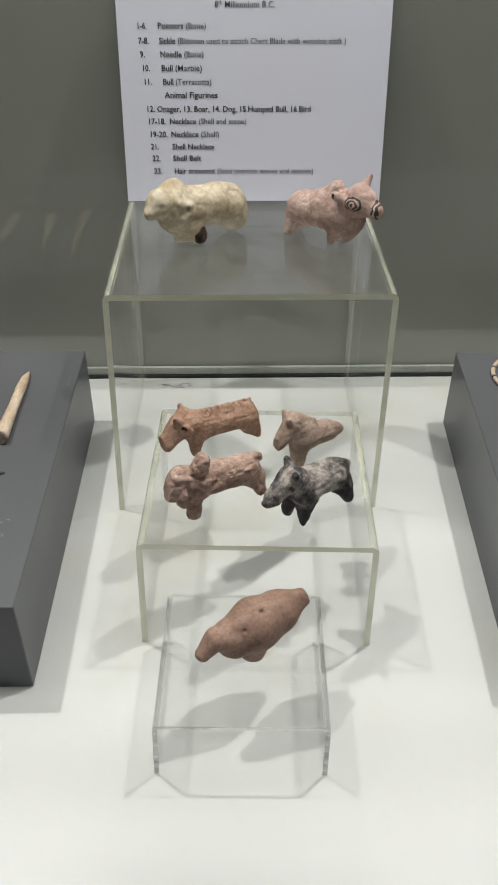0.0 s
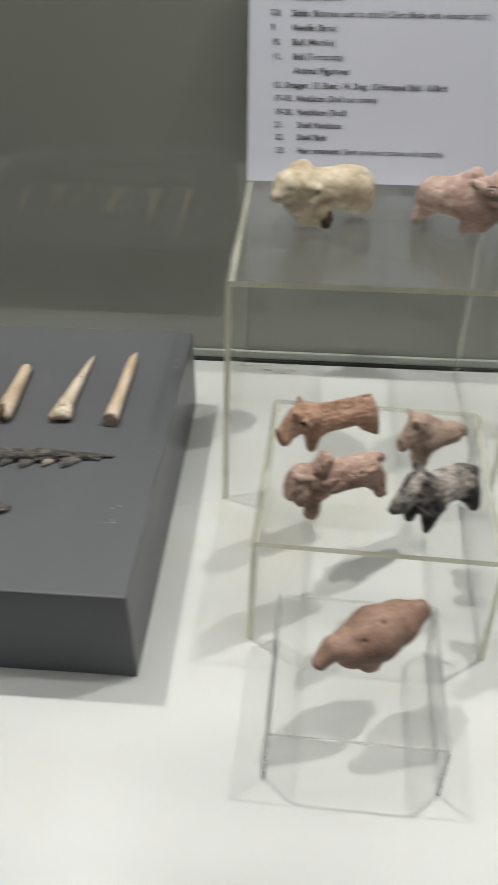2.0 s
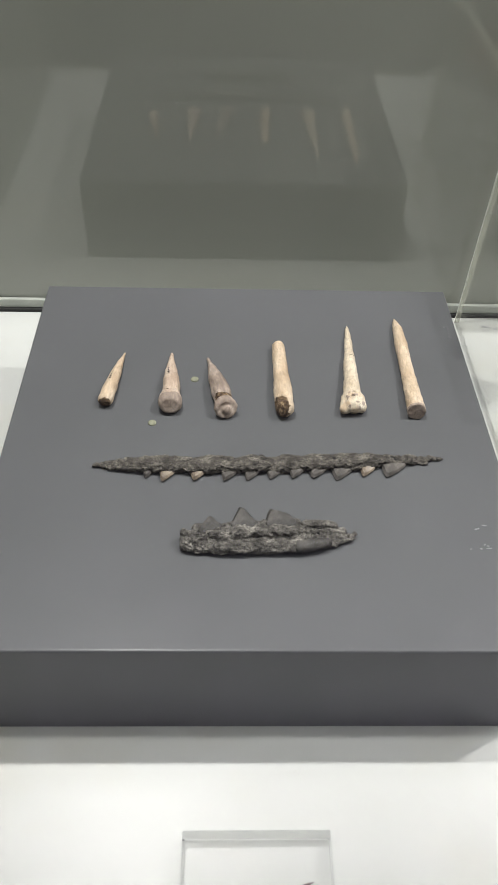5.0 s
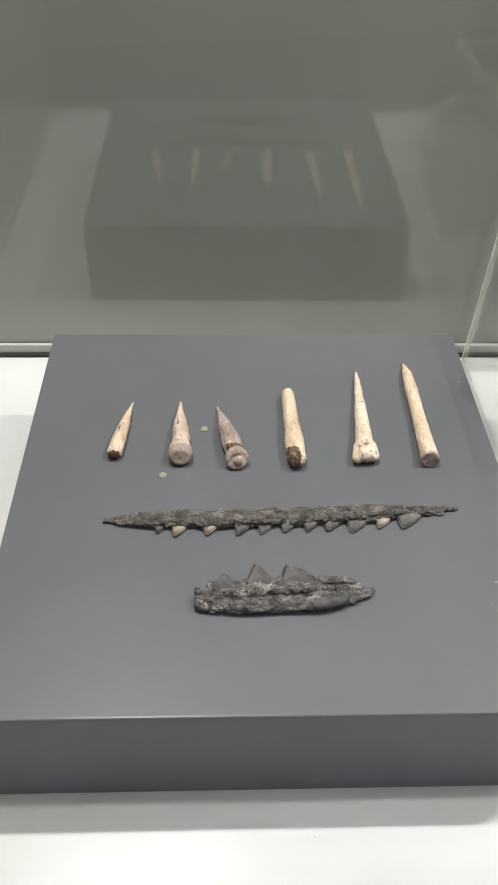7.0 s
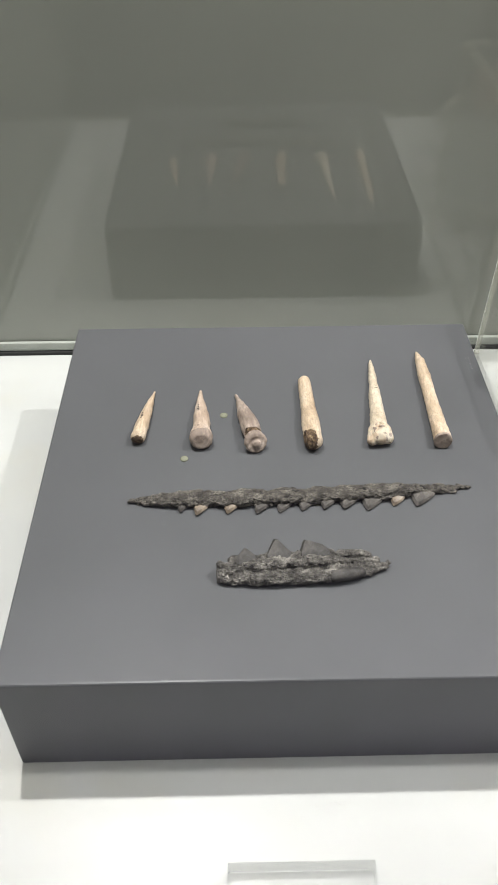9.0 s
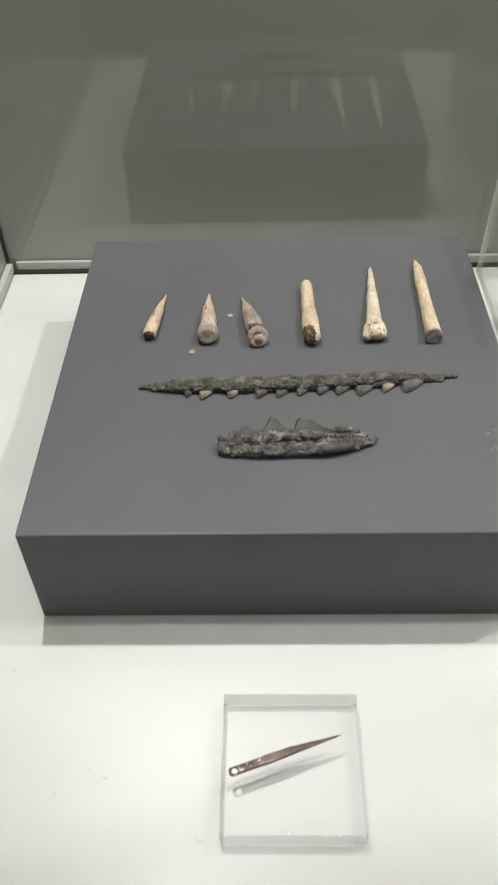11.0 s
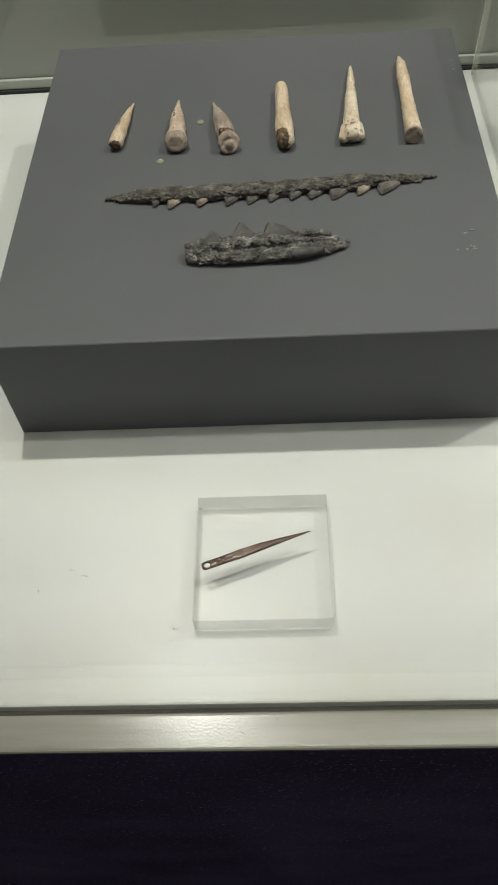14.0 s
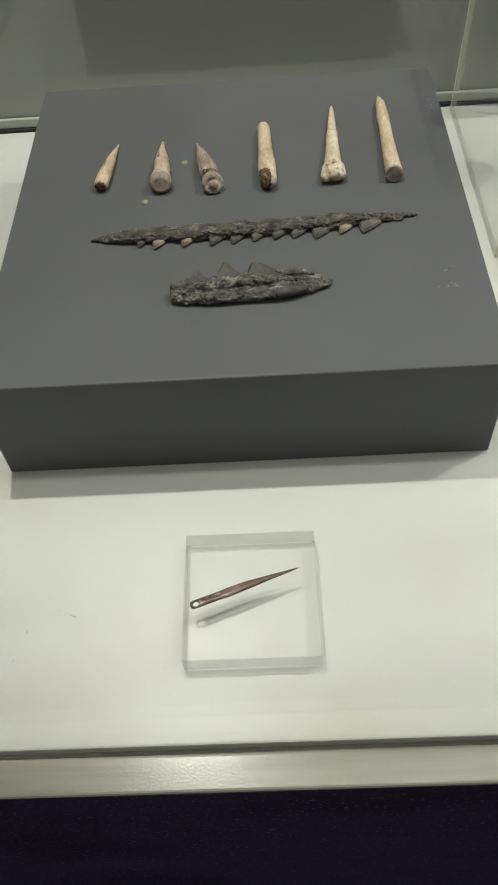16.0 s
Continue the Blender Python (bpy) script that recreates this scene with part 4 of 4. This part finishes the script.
rnd = random.Random(8)
dust = [(-0.2413, 0.3058, H), (-0.247, 0.3053, H), (-0.254, 0.3045, H), (-0.3476, 0.2836, H), (-0.366, 0.2379, H), (-0.3819, 0.2275, H), (-0.3904, 0.2156, H), (-0.3881, 0.2101, H),
        (-0.3536, 0.2048, H), (-0.3075, 0.1974, H), (0.1332, 0.4488, H), (-0.0933, 0.2732, H)]
dust += [(rnd.uniform(-0.45, -0.31), rnd.uniform(0.18, 0.3), H) for _ in range(6)]
specks("dust_specks", dust, 0.0005, M_DUST, "small grey specks of dust on the white base", "dust")


def scuffs(name, place, spread, count, length, material, label, seed):
    """Short thin rubbed strokes that lie flat on a surface."""
    rnd = random.Random(seed)
    bm = bmesh.new()
    for _ in range(count):
        x, y, a = rnd.uniform(-1, 1) * spread[0], rnd.uniform(-1, 1) * spread[1], rnd.uniform(-0.5, 0.5)
        l, w = length * rnd.uniform(0.3, 1.0), 0.0003 * rnd.uniform(0.6, 1.8)
        along, side = Vector((math.cos(a), math.sin(a), 0)), Vector((-math.sin(a), math.cos(a), 0))
        c = Vector((x, y, 0))
        low = [bm.verts.new(c + along * l * u + side * w * q) for u, q in ((-1, 0), (-0.3, -1), (0.4, -0.8), (1, 0), (0.3, 1), (-0.4, 0.8))]
        top = bmesh.ops.extrude_face_region(bm, geom=[bm.faces.new(low)])
        for v in top["geom"]:
            if isinstance(v, bmesh.types.BMVert):
                v.co.z += 0.0002
    bmesh.ops.recalc_face_normals(bm, faces=bm.faces[:])
    thing(name, bm, material, Matrix.Translation(place), label, "scuff marks", kind="stuff")


scuffs("scuff_marks", (-0.0515, 0.6810, H + 0.0002), (0.014, 0.0035), 26, 0.0028, M_SCUFF, "faint grey rubbed scuffs on the white base", 3)
scuffs("scuff_marks", (-0.149, 0.398, BZ + 0.0002), (0.006, 0.009), 7, 0.0017, M_CHALK, "faint pale scratches on the grey block", 5)
scuffs("scuff_marks", (-0.131, 0.573, BZ + 0.0002), (0.002, 0.010), 7, 0.0012, M_CHALK, "faint pale scratches on the grey block", 6)
scuffs("scuff_marks", (-0.26, 0.1545, H - 0.0004), (0.2, 0.006), 7, 0.0010, M_DUST, "small dark chips in the paint of the sill", 9)
